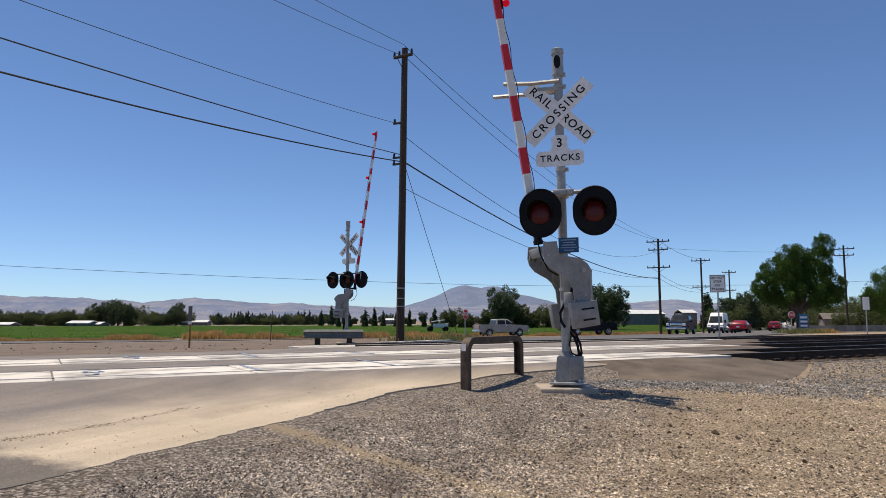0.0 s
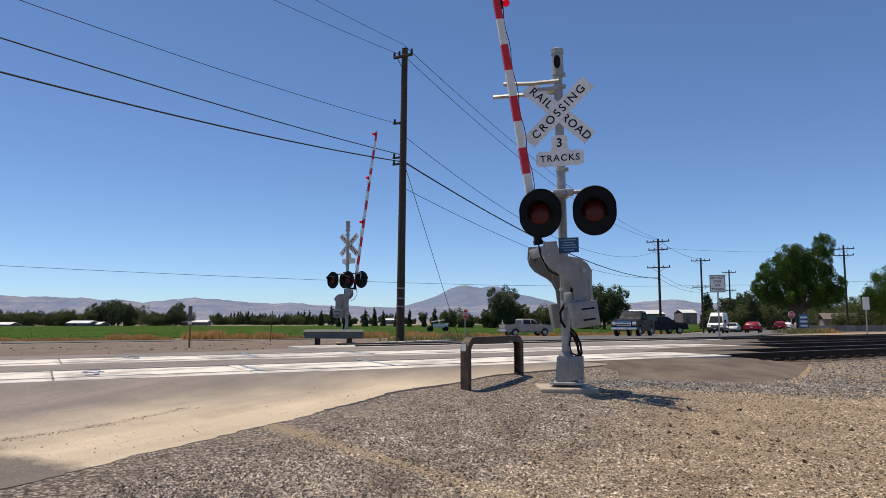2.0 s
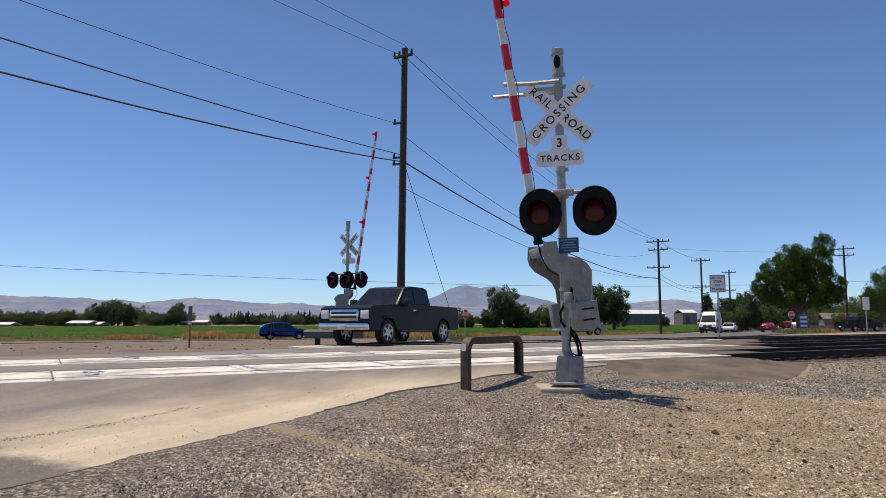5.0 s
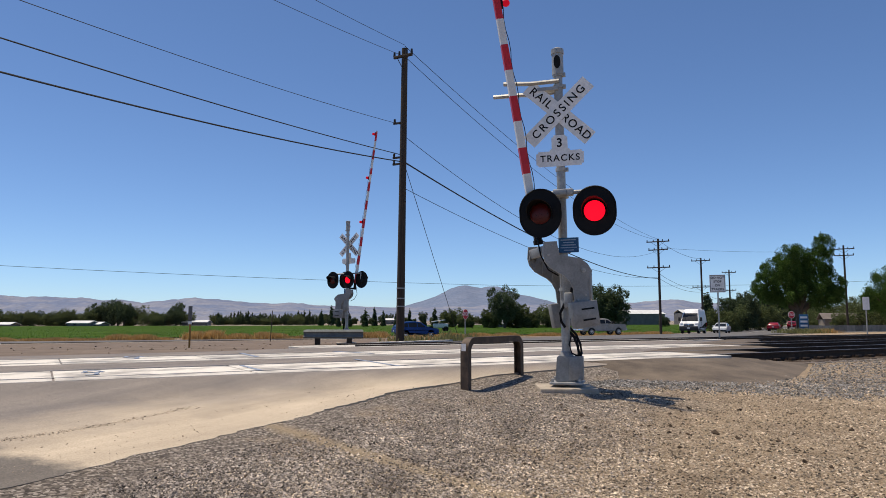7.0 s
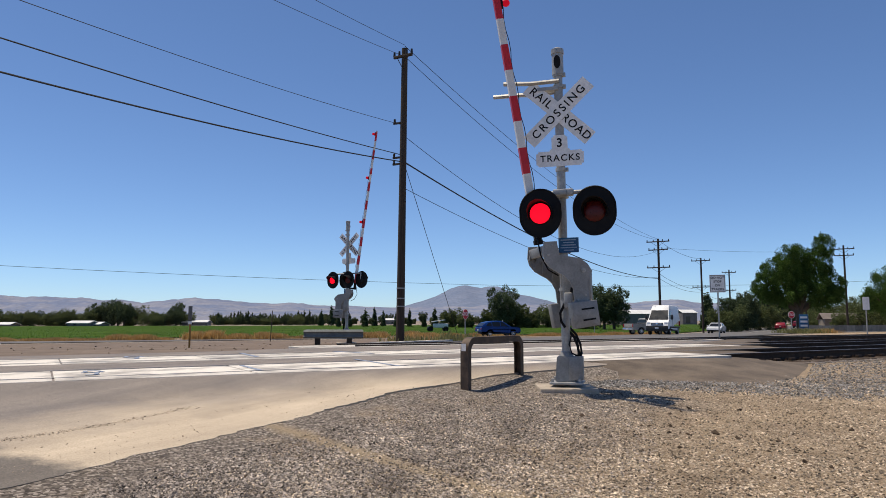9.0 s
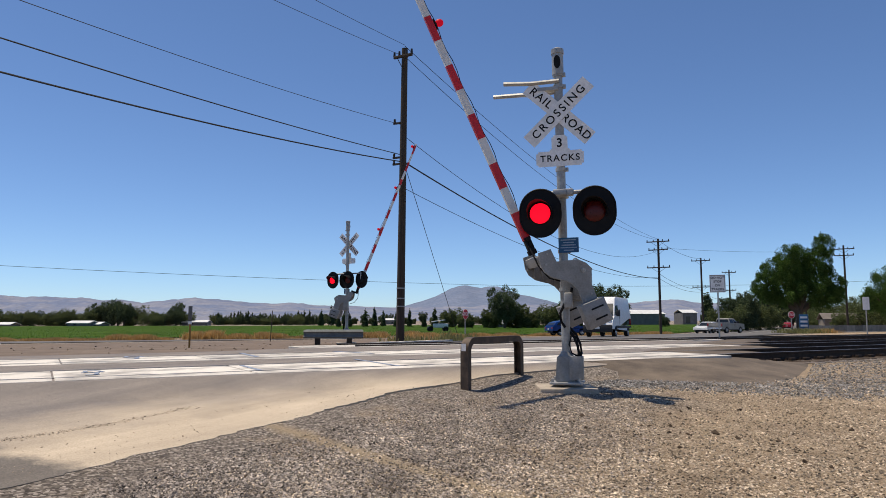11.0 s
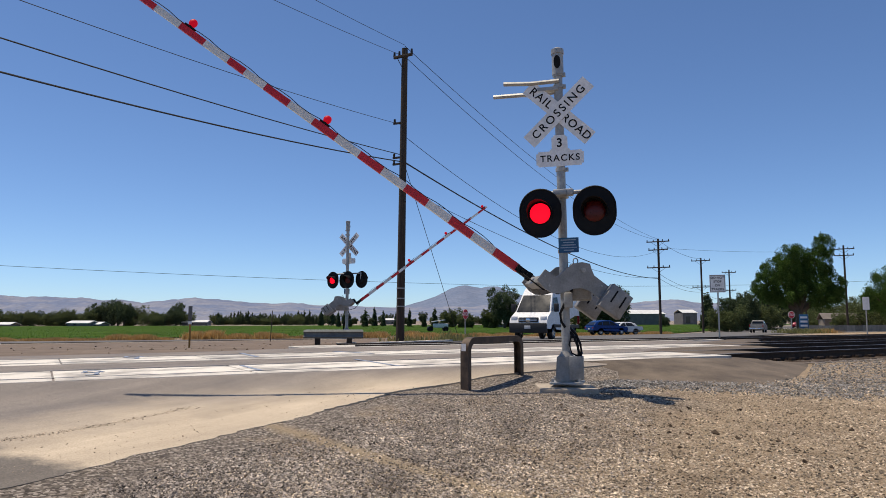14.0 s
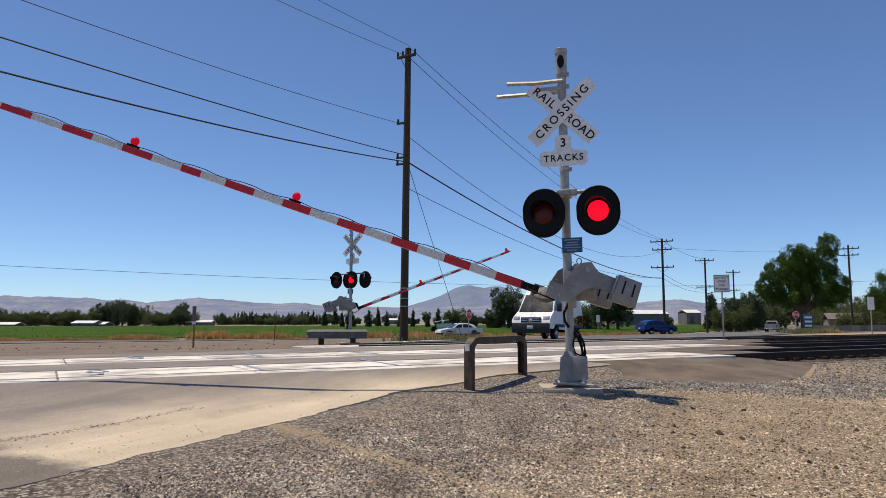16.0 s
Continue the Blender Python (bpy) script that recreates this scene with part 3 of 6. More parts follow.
def build_gate(parent, length, m, lamps, zb):
    """Boom, side plates and counterweights: all that swings about the hinge; the boom points along -x."""
    gate = new("gate")
    gate.parent = parent
    gate.matrix_basis = m
    tagged(gate, "red and white striped gate arm with silver counterweights")
    plate = [to_arm(x, z) for x, z in
             [(-0.655, -0.18), (-0.545, -0.03), (-0.38, -0.125), (-0.22, 0.015), (-0.15, 0.08), (-0.02, 0.11), (0.095, 0.095), (0.125, 0.015), (0.165, -0.063), (0.386, -0.205),
              (0.307, -0.417), (0.213, -0.354), (0.095, -0.276), (-0.024, -0.252), (-0.126, -0.268), (-0.213, -0.307), (-0.323, -0.346), (-0.44, -0.346), (-0.535, -0.3)]]
    for y0 in (-0.36, 0.36):
        bm = B()
        prism(bm, plate, y0 - 0.014, y0 + 0.014)
        sp_ = part("side_plate", bm, M_SILVER, gate, smooth=0)
        bm = B()
        cyl(bm, (0, y0 - 0.03, 0), (0, y0 + 0.03, 0), 0.035)
        cyl(bm, (0, y0 - 0.045, 0), (0, y0 + 0.045, 0), 0.018, seg=6)
        part("hinge_bolt", bm, M_GALV, sp_)
        # stiffening ribs on the inner face
        yi = y0 - math.copysign(0.035, y0)
        for a_, c_ in (((-0.6, -0.17), (-0.5, -0.31)), ((-0.5, -0.12), (-0.36, -0.33)), ((-0.36, -0.16), (-0.22, -0.29)), ((-0.22, -0.05), (-0.05, -0.23)), ((0.08, 0.0), (0.12, -0.27))):
            p_, q_ = to_arm(*a_), to_arm(*c_)
            d = Vector((q_[0] - p_[0], 0, q_[1] - p_[1]))
            bm = B()
            box(bm, ((p_[0] + q_[0]) / 2, yi, (p_[1] + q_[1]) / 2), (d.length, 0.045, 0.016), rot=pose(0, 0, 0, 0, math.degrees(math.atan2(-d.z, d.x)), 0))
            part("rib", bm, M_SILVER, gate, smooth=0)
        for bx, bz in ((-0.55, -0.12), (-0.48, -0.25), (0.28, -0.2), (0.26, -0.33)):
            px, pz = to_arm(bx, bz)
            bm = B()
            cyl(bm, (px, y0 - 0.028, pz), (px, y0 + 0.028, pz), 0.016, seg=6)
            part("bolt", bm, M_GALV, gate)
        cw = [to_arm(x, z, 81.0) for x, z in [(-0.24, -0.455), (0.135, -0.415), (0.18, -0.755), (-0.18, -0.81)]]
        yo = -0.075 if y0 < 0 else 0.05
        bm = B()
        prism(bm, cw, y0 + yo - 0.075, y0 + yo + 0.075, bev=0.012)
        w = part("counterweight", bm, M_SILVER, gate)
        for t0 in (0.3, 0.72):
            ax, az = cw[0][0] + (cw[3][0] - cw[0][0]) * t0, cw[0][1] + (cw[3][1] - cw[0][1]) * t0
            bx, bz = cw[1][0] + (cw[2][0] - cw[1][0]) * t0, cw[1][1] + (cw[2][1] - cw[1][1]) * t0
            d = Vector((bx - ax, 0, bz - az))
            bm = B()
            c = Vector((ax, y0 + yo, az)) + d * 0.6
            box(bm, (0, 0, 0), (d.length * 0.5, 0.156, 0.024), rot=pose(0, 0, 0, 0, math.degrees(math.atan2(-d.z, d.x)), 0))
            bmesh.ops.translate(bm, verts=bm.verts, vec=c)
            part("slot", bm, M_BLACK, w, "dark slot")
    # channel that ties the two plates and carries the boom
    ex, ez = to_arm(-0.56, -0.17)
    bm = B()
    box(bm, (ex + 0.04, 0.0, ez), (0.14, 0.7, 0.13), bev=0.015)
    part("yoke", bm, M_SILVER, gate)
    bm = B()
    box(bm, (-0.6, BOOM_Y, zb), (0.26, 0.09, 0.1), bev=0.01)
    box(bm, (-0.5, BOOM_Y, (zb + ez) / 2), (0.07, 0.08, abs(zb - ez) + 0.12), bev=0.01)
    for bx in (-0.7, -0.62, -0.53):
        cyl(bm, (bx, BOOM_Y - 0.09, zb), (bx, BOOM_Y + 0.09, zb), 0.028)
    part("arm_clamp", bm, M_BLACK, gate)
    bm = B()
    tube(bm, [(-0.66, BOOM_Y - 0.05, zb - 0.03), (-0.52, BOOM_Y - 0.16, zb - 0.06), (-0.3, BOOM_Y - 0.3, zb - 0.1), (-0.08, BOOM_Y - 0.28, zb - 0.02), (0.02, BOOM_Y - 0.25, zb + 0.12)], 0.011, 6)
    part("feed_cable", bm, M_BLACK, gate)
    boom = new("boom")
    boom.parent = gate
    boom.matrix_basis = pose(0, BOOM_Y, 0)
    tagged(boom, "red and white striped boom")
    for i, (x, x1) in enumerate(zip(STRIPES, STRIPES[1:])):
        if x >= length:
            break
        x1 = min(length, x1)
        f0, f1 = 1 - 0.35 * (x / length), 1 - 0.35 * (x1 / length)
        bm = B()
        a = [bm.verts.new((-x, y * f0, zb + z * f0)) for y, z in ((-0.035, -0.06), (0.035, -0.06), (0.035, 0.06), (-0.035, 0.06))]
        c = [bm.verts.new((-x1, y * f1, zb + z * f1)) for y, z in ((-0.035, -0.06), (0.035, -0.06), (0.035, 0.06), (-0.035, 0.06))]
        for q in range(4):
            bm.faces.new((a[q], c[q], c[(q + 1) % 4], a[(q + 1) % 4]))
        bm.faces.new(a)
        bm.faces.new(c[::-1])
        bmesh.ops.recalc_face_normals(bm, faces=bm.faces)
        part("stripe", bm, M_RED if i % 2 == 0 else M_WHITE, boom, smooth=0)
    # lamps along the boom and the cord that feeds them
    for lx in lamps:
        f = 1 - 0.35 * lx / length
        bm = B()
        box(bm, (-lx, 0, zb + 0.07 * f + 0.012), (0.16, 0.05, 0.025), bev=0.005)
        cyl(bm, (-lx, 0, zb + 0.07 * f), (-lx, 0, zb + 0.07 * f + 0.035), 0.03, seg=10)
        part("lamp_base", bm, M_BLACK, boom)
        bm = B()
        bmesh.ops.create_uvsphere(bm, u_segments=14, v_segments=8, radius=0.058, matrix=Matrix.Translation((-lx, 0, zb + 0.07 * f + 0.075)) @ Matrix.Diagonal((1, 0.75, 1.1, 1)))
        part("arm_lamp", bm, M_BULB, boom, "small red lamp on the boom")
    bm = B()
    pts = [(-1.0, 0, zb + 0.03)]
    for j in range(0, 41):
        xx = 1.2 + (length - 2.0) * j / 40
        pts.append((-xx, 0, zb + 0.066 * (1 - 0.35 * xx / length) + 0.006 + 0.022 * (j % 4 in (1, 2))))
    tube(bm, pts, 0.006, 5)
    part("lamp_cord", bm, M_BLACK, boom)
    return gate


def build_signal(m, hinge, length, lamp_spots, sign_back, label, zb):
    """A crossing mast: crossbuck, track count plaque, two pairs of lamps, gate mechanism."""
    sg = thing("crossing_signal", m, label, "crossing signal", "crossing signals")
    bm = B()
    cyl(bm, (0, 0, 0.1), (0, 0, 4.62), 0.064, 0.064, 20)
    mast = part("mast", bm, M_GALV, sg)
    bm = B()
    cyl(bm, (0, 0, 4.58), (0, 0, 4.9), 0.085, 0.085, 20)
    cyl(bm, (0, 0, 4.9), (0, 0, 4.97), 0.094, 0.094, 20)
    cyl(bm, (0, 0, 4.97), (0, 0, 4.99), 0.094, 0.06, 20)
    bell = part("bell", bm, M_GALV, sg, "silver electronic bell on the mast top")
    bm = B()
    cyl(bm, (0.0, -0.075, 4.76), (0.0, -0.095, 4.76), 0.05)
    bmesh.ops.scale(bm, vec=(1, 1, 2.0), verts=bm.verts, space=Matrix.Translation((0, 0, -4.76)))
    part("bell_mouth", bm, M_BLACK, bell)
    for zc in (4.58, 4.4, 3.15, 2.83, 1.95, 1.4):
        bm = B()
        cyl(bm, (0, 0, zc - 0.025), (0, 0, zc + 0.025), 0.078, 0.078, 18)
        box(bm, (0.09, 0, zc), (0.04, 0.06, 0.05))
        part("clamp", bm, M_GALV, mast)
    # base casting on its slab
    bm = B()
    bmesh.ops.create_cone(bm, cap_ends=True, segments=4, radius1=0.205, radius2=0.165, depth=0.36, matrix=pose(-0.01, 0, 0.28, 0, 0, 45))
    bmesh.ops.bevel(bm, geom=bm.edges[:], offset=0.015, segments=2, affect="EDGES")
    base = part("base_casting", bm, M_SILVER, sg)
    bm = B()
    box(bm, (0, 0, 0.085), (0.46, 0.46, 0.03), bev=0.006)
    for sx in (-1, 1):
        for sy in (-1, 1):
            cyl(bm, (0.19 * sx, 0.19 * sy, 0.08), (0.19 * sx, 0.19 * sy, 0.15), 0.022, seg=6)
    part("base_plate", bm, M_GALV, base)
    bm = B()
    box(bm, (0.14, -0.05, 0.29), (0.19, 0.24, 0.33), bev=0.015)
    part("junction_box", bm, M_SILVER, sg)
    bm = B()
    cyl(bm, (0, 0, 0.42), (0, 0, 0.52), 0.12, 0.075, 18)
    part("collar", bm, M_SILVER, base)
    # crossbuck
    for i, (a, word, yy) in enumerate(((-43.5, (("RAIL", -0.345, 1.22), ("ROAD", 0.345, 1.15)), -0.085), (43.5, (("CROSSING", 0.0, 1.36),), -0.097))):
        bm = B()
        box(bm, (0, 0, 0), (1.22, 0.006, 0.229))
        bl = part("crossbuck_blade", bm, M_SIGN, sg, "white blade with black lettering", pose(0, yy, 3.99, 0, a if sign_back else -a, 0))
        for sd in ((1, -1) if sign_back else (1,)):
            turn_ = pose(0, 0, 0, 0, 0, 0 if sd > 0 else 180) @ FACE
            for w_, off, sp_ in word:
                letters(w_, 0.168, M_INK, bl, Matrix.Translation((off * sd, -0.006 * sd, -0.002)) @ turn_, sp_, 0.0018)
    # plaque, an upside-down T with rounded corners
    bm = B()
    prism(bm, [(-0.343, -0.23), (0.343, -0.23), (0.343, -0.005), (0.115, -0.005), (0.115, 0.23), (-0.115, 0.23), (-0.115, -0.005), (-0.343, -0.005)], -0.003, 0.003)
    bmesh.ops.bevel(bm, geom=[e for e in bm.edges if abs(e.verts[0].co.y - e.verts[1].co.y) > 0.004], offset=0.03, segments=3, affect="EDGES")
    pq = part("track_count_plaque", bm, M_SIGN, sg, "white plaque lettered 3 TRACKS", pose(0, -0.085, 3.42), smooth=0)
    letters("TRACKS", 0.135, M_INK, pq, pose(0, -0.005, -0.115, 90, 0, 0), 1.22, 0.0018)
    letters("3", 0.18, M_INK, pq, pose(0, -0.005, 0.11, 90, 0, 0), 1, 0.003)
    # lamps, in pairs facing both ways along the road
    bm = B()
    by, bl_, br_ = (-0.05, -0.68, 0.7) if sign_back else (-0.22, -0.3, 0.5)
    cyl(bm, (bl_, by, 2.77), (br_, by, 2.77), 0.03)
    box(bm, (0, by / 2, 2.77), (0.2, abs(by) + 0.14, 0.09), bev=0.02)
    box(bm, (0.1, by, 2.77), (0.18, 0.1, 0.1), bev=0.02)
    cyl(bm, (bl_ + 0.03, by, 2.77), (bl_ + 0.03, by, 2.52), 0.025)
    cyl(bm, (br_ - 0.03, by, 2.77), (br_ - 0.03, by, 2.52), 0.025)
    part("lamp_bracket", bm, M_GALV, sg)
    leds = []
    for face in ((1, -1) if sign_back else (1,)):
        for sx in ((-0.65, 0.2) if sign_back else (-0.28, 0.475)) if face > 0 else (-0.13, 0.67):
            dz = 0.03 if sx > 0 else 0.0
            lp = new("flashing_lamp")
            lp.parent = sg
            lp.matrix_basis = pose(sx, -(0.1 if sign_back else 0.3) * face, 2.505 if sign_back else 2.47, 0, 0, 0 if face > 0 else 180)
            tagged(lp, "red flashing lamp with black background and hood")
            bm = B()
            pts = []
            for q in range(40):
                t = 2 * math.pi * q / 40
                pts.append((0.29 * math.cos(t) * (1.0 if math.sin(t) > 0 else 1.0), 0.305 * math.sin(t) + (0.045 if math.sin(t) > 0 else -0.03)))
            prism(bm, pts, -0.012, 0.0)
            bg = part("background", bm, M_BLACK, lp, "black oval background", smooth=30)
            bm = B()
            for q in range(40):
                x0, z0 = pts[q]
                x1, z1 = pts[(q + 1) % 40]
                tube(bm, [(x0, -0.012, z0), (x1, -0.012, z1)], 0.012, 5)
            part("rim", bm, M_BLACK, bg)
            bm = B()
            cyl(bm, (0, 0, 0.0), (0, 0.07, 0.0), 0.17, 0.13, 24)
            part("housing", bm, M_BLACK, lp)
            bm = B()
            bmesh.ops.create_uvsphere(bm, u_segments=28, v_segments=14, radius=0.152, matrix=Matrix.Translation((0, -0.02, 0)) @ Matrix.Diagonal((1, 0.2, 1, 1)))
            part("lens", bm, M_LENS, lp, "dark red lens")
            # hood: the upper part of a tube, longer at the top
            bm = B()
            top, n_ = [], 28
            for q in range(n_ + 1):
                t = radians(-25 + 230 * q / n_)
                ln = 0.10 + 0.24 * max(0.0, math.sin(t)) ** 0.8
                for r_ in (0.172, 0.178):
                    top.append((bm.verts.new((r_ * math.cos(t), -0.012, r_ * math.sin(t))), bm.verts.new((r_ * math.cos(t) * 1.02, -0.012 - ln, r_ * math.sin(t) - 0.05 * ln))))
            for q in range(n_):
                i0, i1, j0, j1 = top[2 * q], top[2 * q + 1], top[2 * q + 2], top[2 * q + 3]
                bm.faces.new((i0[0], j0[0], j0[1], i0[1]))
                bm.faces.new((i1[0], i1[1], j1[1], j1[0]))
                bm.faces.new((i0[1], j0[1], j1[1], i1[1]))
            bmesh.ops.recalc_face_normals(bm, faces=bm.faces)
            part("hood", bm, M_BLACK, lp)
            bm = B()
            bmesh.ops.create_uvsphere(bm, u_segments=28, v_segments=14, radius=0.146, matrix=Matrix.Diagonal((1, 0.2, 1, 1)))
            led = part("lamp_glow", bm, M_LED, lp, "lit red lamp disc")
            led.matrix_basis = pose(0, 0.022, 0)
            leds.append((led, (sx * face < 0) if not sign_back else sx in (-0.65, 0.67)))
    # blue notice with unreadable lines
    bm = B()
    box(bm, (0.085, -0.085, 2.03), (0.285, 0.005, 0.215), bev=0.0)
    nt = part("notice", bm, M_BLUE, sg, "small blue notice with white lines of print")
    for i, w in enumerate((0.22, 0.15, 0.2, 0.23, 0.14)):
        bm = B()
        box(bm, (0.085, -0.0885, 2.105 - 0.037 * i), (w, 0.002, 0.014))
        part("print_line", bm, M_PRINT, nt)
    # rest that holds the raised boom
    if not sign_back:
        bm = B()
        tube(bm, [(0.02, -0.07, 4.47), (-0.4, -0.09, 4.46), (-0.8, -0.1, 4.49)], 0.032, 6)
        tube(bm, [(0.0, 0.06, 4.36), (-0.3, 0.1, 4.33), (-0.55, 0.12, 4.37), (-1.0, 0.14, 4.385)], 0.032, 6)
        box(bm, (-0.15, 0, 4.36), (0.3, 0.2, 0.05))
        part("boom_rest", bm, M_GALV, sg)
    # mechanism housing behind the mast, with its conduits
    bm = B()
    box(bm, (0.16, 0.12, 1.47), (0.44, 0.36, 0.46), bev=0.03)
    box(bm, (0.2, 0.12, 1.72), (0.24, 0.3, 0.08), bev=0.02)
    box(bm, (0.16, -0.065, 1.47), (0.34, 0.015, 0.36), bev=0.006)
    tube(bm, [(0.16 + 0.035 * math.cos(t_ * 0.6283), 0.1, 1.81 + 0.045 * math.sin(t_ * 0.6283)) for t_ in range(11)], 0.009, 6)
    mech = part("gate_mechanism", bm, M_SILVER, sg)
    bm = B()
    cyl(bm, (0.18, -0.34, 1.688), (0.18, 0.34, 1.688), 0.045)
    part("hinge_shaft", bm, M_GALV, mech)
    bm = B()
    box(bm, (0.06, -0.1, 1.24), (0.12, 0.1, 0.22), bev=0.02)
    part("latch_box", bm, M_GALV, mech)
    bm = B()
    tube(bm, [(0.11, -0.08, 1.42), (0.09, -0.1, 1.31), (0.0, -0.12, 1.18), (-0.06, -0.12, 1.06), (-0.05, -0.1, 0.94), (0.0, -0.08, 0.86)], 0.02, 8)
    tube(bm, [(0.08, -0.07, 0.74), (0.05, -0.08, 0.62), (0.08, -0.08, 0.5), (0.15, -0.06, 0.46)], 0.012, 6)
    tube(bm, [(0.05, 0.0, 0.8), (0.12, -0.02, 0.72), (0.165, -0.04, 0.6), (0.18, -0.05, 0.5), (0.16, -0.05, 0.42)], 0.022, 8)
    tube(bm, [(0.05, 0.02, 0.86), (0.14, 0.0, 0.76), (0.2, -0.02, 0.62), (0.215, -0.04, 0.5), (0.19, -0.05, 0.42)], 0.018, 8)
    part("conduit", bm, M_BLACK, mech)
    hinge = m.inverted() @ hinge
    gate = build_gate(sg, length, hinge, lamp_spots, zb)
    return sg, gate, hinge, leds


NEAR_M = pose(1.765, 10.0, 0.0, 0, -0.75, -15)
FAR_M = pose(-3.98, 28.9, 0.12, 0, 0, 150)
near_signal, near_gate, near_hinge, near_leds = build_signal(NEAR_M, pose(1.877, 9.98, 1.652, 0, 0, 10), 8.6, (4.08, 6.29, 8.45), False, "silver crossing signal with white crossbuck and striped gate arm", -0.428)
far_signal, far_gate, far_hinge, far_leds = build_signal(FAR_M, pose(-4.33, 28.9, 1.84, 0, 0, 180), 7.25, (3.3, 5.2, 7.1), True, "distant silver crossing signal beyond the tracks with gate arm", -0.6)


# ---- beside the signals
def build_pad(m, label):
    bm = B()
    box(bm, (0, 0, 0.02), (0.8, 0.85, 0.12), bev=0.015)
    bmesh.ops.transform(bm, matrix=pose(-0.02, 0.02, 0.0, 0, 0, 8), verts=bm.verts)
    part_ = part("concrete_pad", bm, M_CONC, None, "", m)
    tagged(part_, label, "concrete pad")


def build_hoop():
    """A bent pipe guard in front of the signal, rusty brown."""
    h = thing("guard_hoop", pose(0.75, 10.32, -0.03, 0, 0, 57), "rusty bent steel guard hoop beside the signal", "guard rail")
    bm = B()
    w, top, r = 0.8, 0.71, 0.14
    rail = []
    for a in range(0, 91, 15):
        rail.append((-w + r - r * math.cos(radians(a)), 0, top - r + r * math.sin(radians(a))))
    rail += [(w - r + r * math.sin(radians(a)), 0, top - r + r * math.cos(radians(a))) for a in range(0, 91, 15)]
    pts = [(-w, 0, -0.15)] + rail + [(w, 0, -0.15)]
    # an open channel section bent to the shape
    prof = [(-0.045, -0.06), (0.045, -0.06), (0.045, -0.048), (-0.03, -0.048), (-0.03, 0.048), (0.045, 0.048), (0.045, 0.06), (-0.045, 0.06)]
    rings = []
    for i, p in enumerate(pts):
        d = (Vector(pts[min(i + 1, len(pts) - 1)]) - Vector(pts[max(i - 1, 0)])).normalized()
        nrm = Vector((-d.z, 0, d.x))
        rings.append([bm.verts.new(Vector(p) - nrm * a + Vector((0, b_, 0))) for a, b_ in prof])
    for a, c in zip(rings, rings[1:]):
        for q in range(8):
            bm.faces.new((a[q], a[(q + 1) % 8], c[(q + 1) % 8], c[q]))
    bmesh.ops.recalc_face_normals(bm, faces=bm.faces)
    part("bent_channel", bm, M_RUST, h, smooth=30)
    # small white plate added in place of the bright flare on the post's corner
    bm = B()
    box(bm, (-w - 0.058, 0, 0.62), (0.006, 0.07, 0.1))
    part("flare_patch", bm, M_SIGN, h, "pale patch standing for a bright flare")


def build_barrier():
    """Short length of beam barrier beside the far signal."""
    g = thing("beam_barrier", pose(-4.25, 27.3, 0.0, 0, 0, 3), "short grey steel beam barrier on posts", "guard rail")
    bm = B()
    prof = [(0, -0.16), (0.05, -0.1), (0.0, -0.04), (0.0, 0.04), (0.05, 0.1), (0.0, 0.16), (-0.02, 0.16), (0.03, 0.1), (-0.02, 0.04), (-0.02, -0.04), (0.03, -0.1), (-0.02, -0.16)]
    prism(bm, [(y, z) for y, z in prof], -1.15, 1.15)
    bmesh.ops.transform(bm, matrix=pose(0, -0.16, 0.42, 0, 0, -90), verts=bm.verts)
    part("beam", bm, M_BEAM, g, smooth=0)
    bm = B()
    box(bm, (0, -0.02, 0.58), (2.2, 0.24, 0.03), bev=0.008)
    part("cap", bm, M_GALV, g, "worn top plate")
    for x in (-0.63, 0.6):
        bm = B()
        box(bm, (x, 0, 0.2), (0.2, 0.2, 0.72), bev=0.015)
        part("post", bm, M_POLE, g)


def build_pole(x, y, z, h, arms, lean=(0, 0), label="dark wooden utility pole with crossarms", r=0.16, yaw=-30):
    p = thing("utility_pole", pose(x, y, z, lean[0], lean[1], yaw), label, "utility pole", "utility poles")
    bm = B()
    cyl(bm, (0, 0, -0.4), (0, 0, h), r, r * 0.72, 14)
    part("pole", bm, M_POLE, p)
    for zz, w in arms:
        bm = B()
        box(bm, (0, -0.14, zz), (w, 0.1, 0.12), bev=0.01)
        arm = part("crossarm", bm, M_POLE, p)
        bm = B()
        tube(bm, [(-w * 0.3, -0.16, zz - 0.04), (0, -0.16, zz - 0.6)], 0.018, 5)
        tube(bm, [(w * 0.3, -0.16, zz - 0.04), (0, -0.16, zz - 0.6)], 0.018, 5)
        part("brace", bm, M_POLE, arm)
        for f in (-0.47, -0.2, 0.2, 0.47):
            bm = B()
            cyl(bm, (w * f, -0.14, zz + 0.05), (w * f, -0.14, zz + 0.26), 0.06, 0.045, 8)
            part("insulator", bm, M_WIRE, arm)
    return p


def build_wire(a, b, sag, r=0.012, label="black overhead cable slung between poles", name="overhead_cable"):
    a, b = Vector(a), Vector(b)
    n_ = 36
    pts = [a.lerp(b, i / n_) - Vector((0, 0, 4 * sag * (i / n_) * (1 - i / n_))) for i in range(n_ + 1)]
    bm = B()
    tube(bm, pts, r, 5)
    ob = part(name, bm, M_WIRE, None, label)
    tagged(ob, "", "cable", "overhead cables")
    return ob


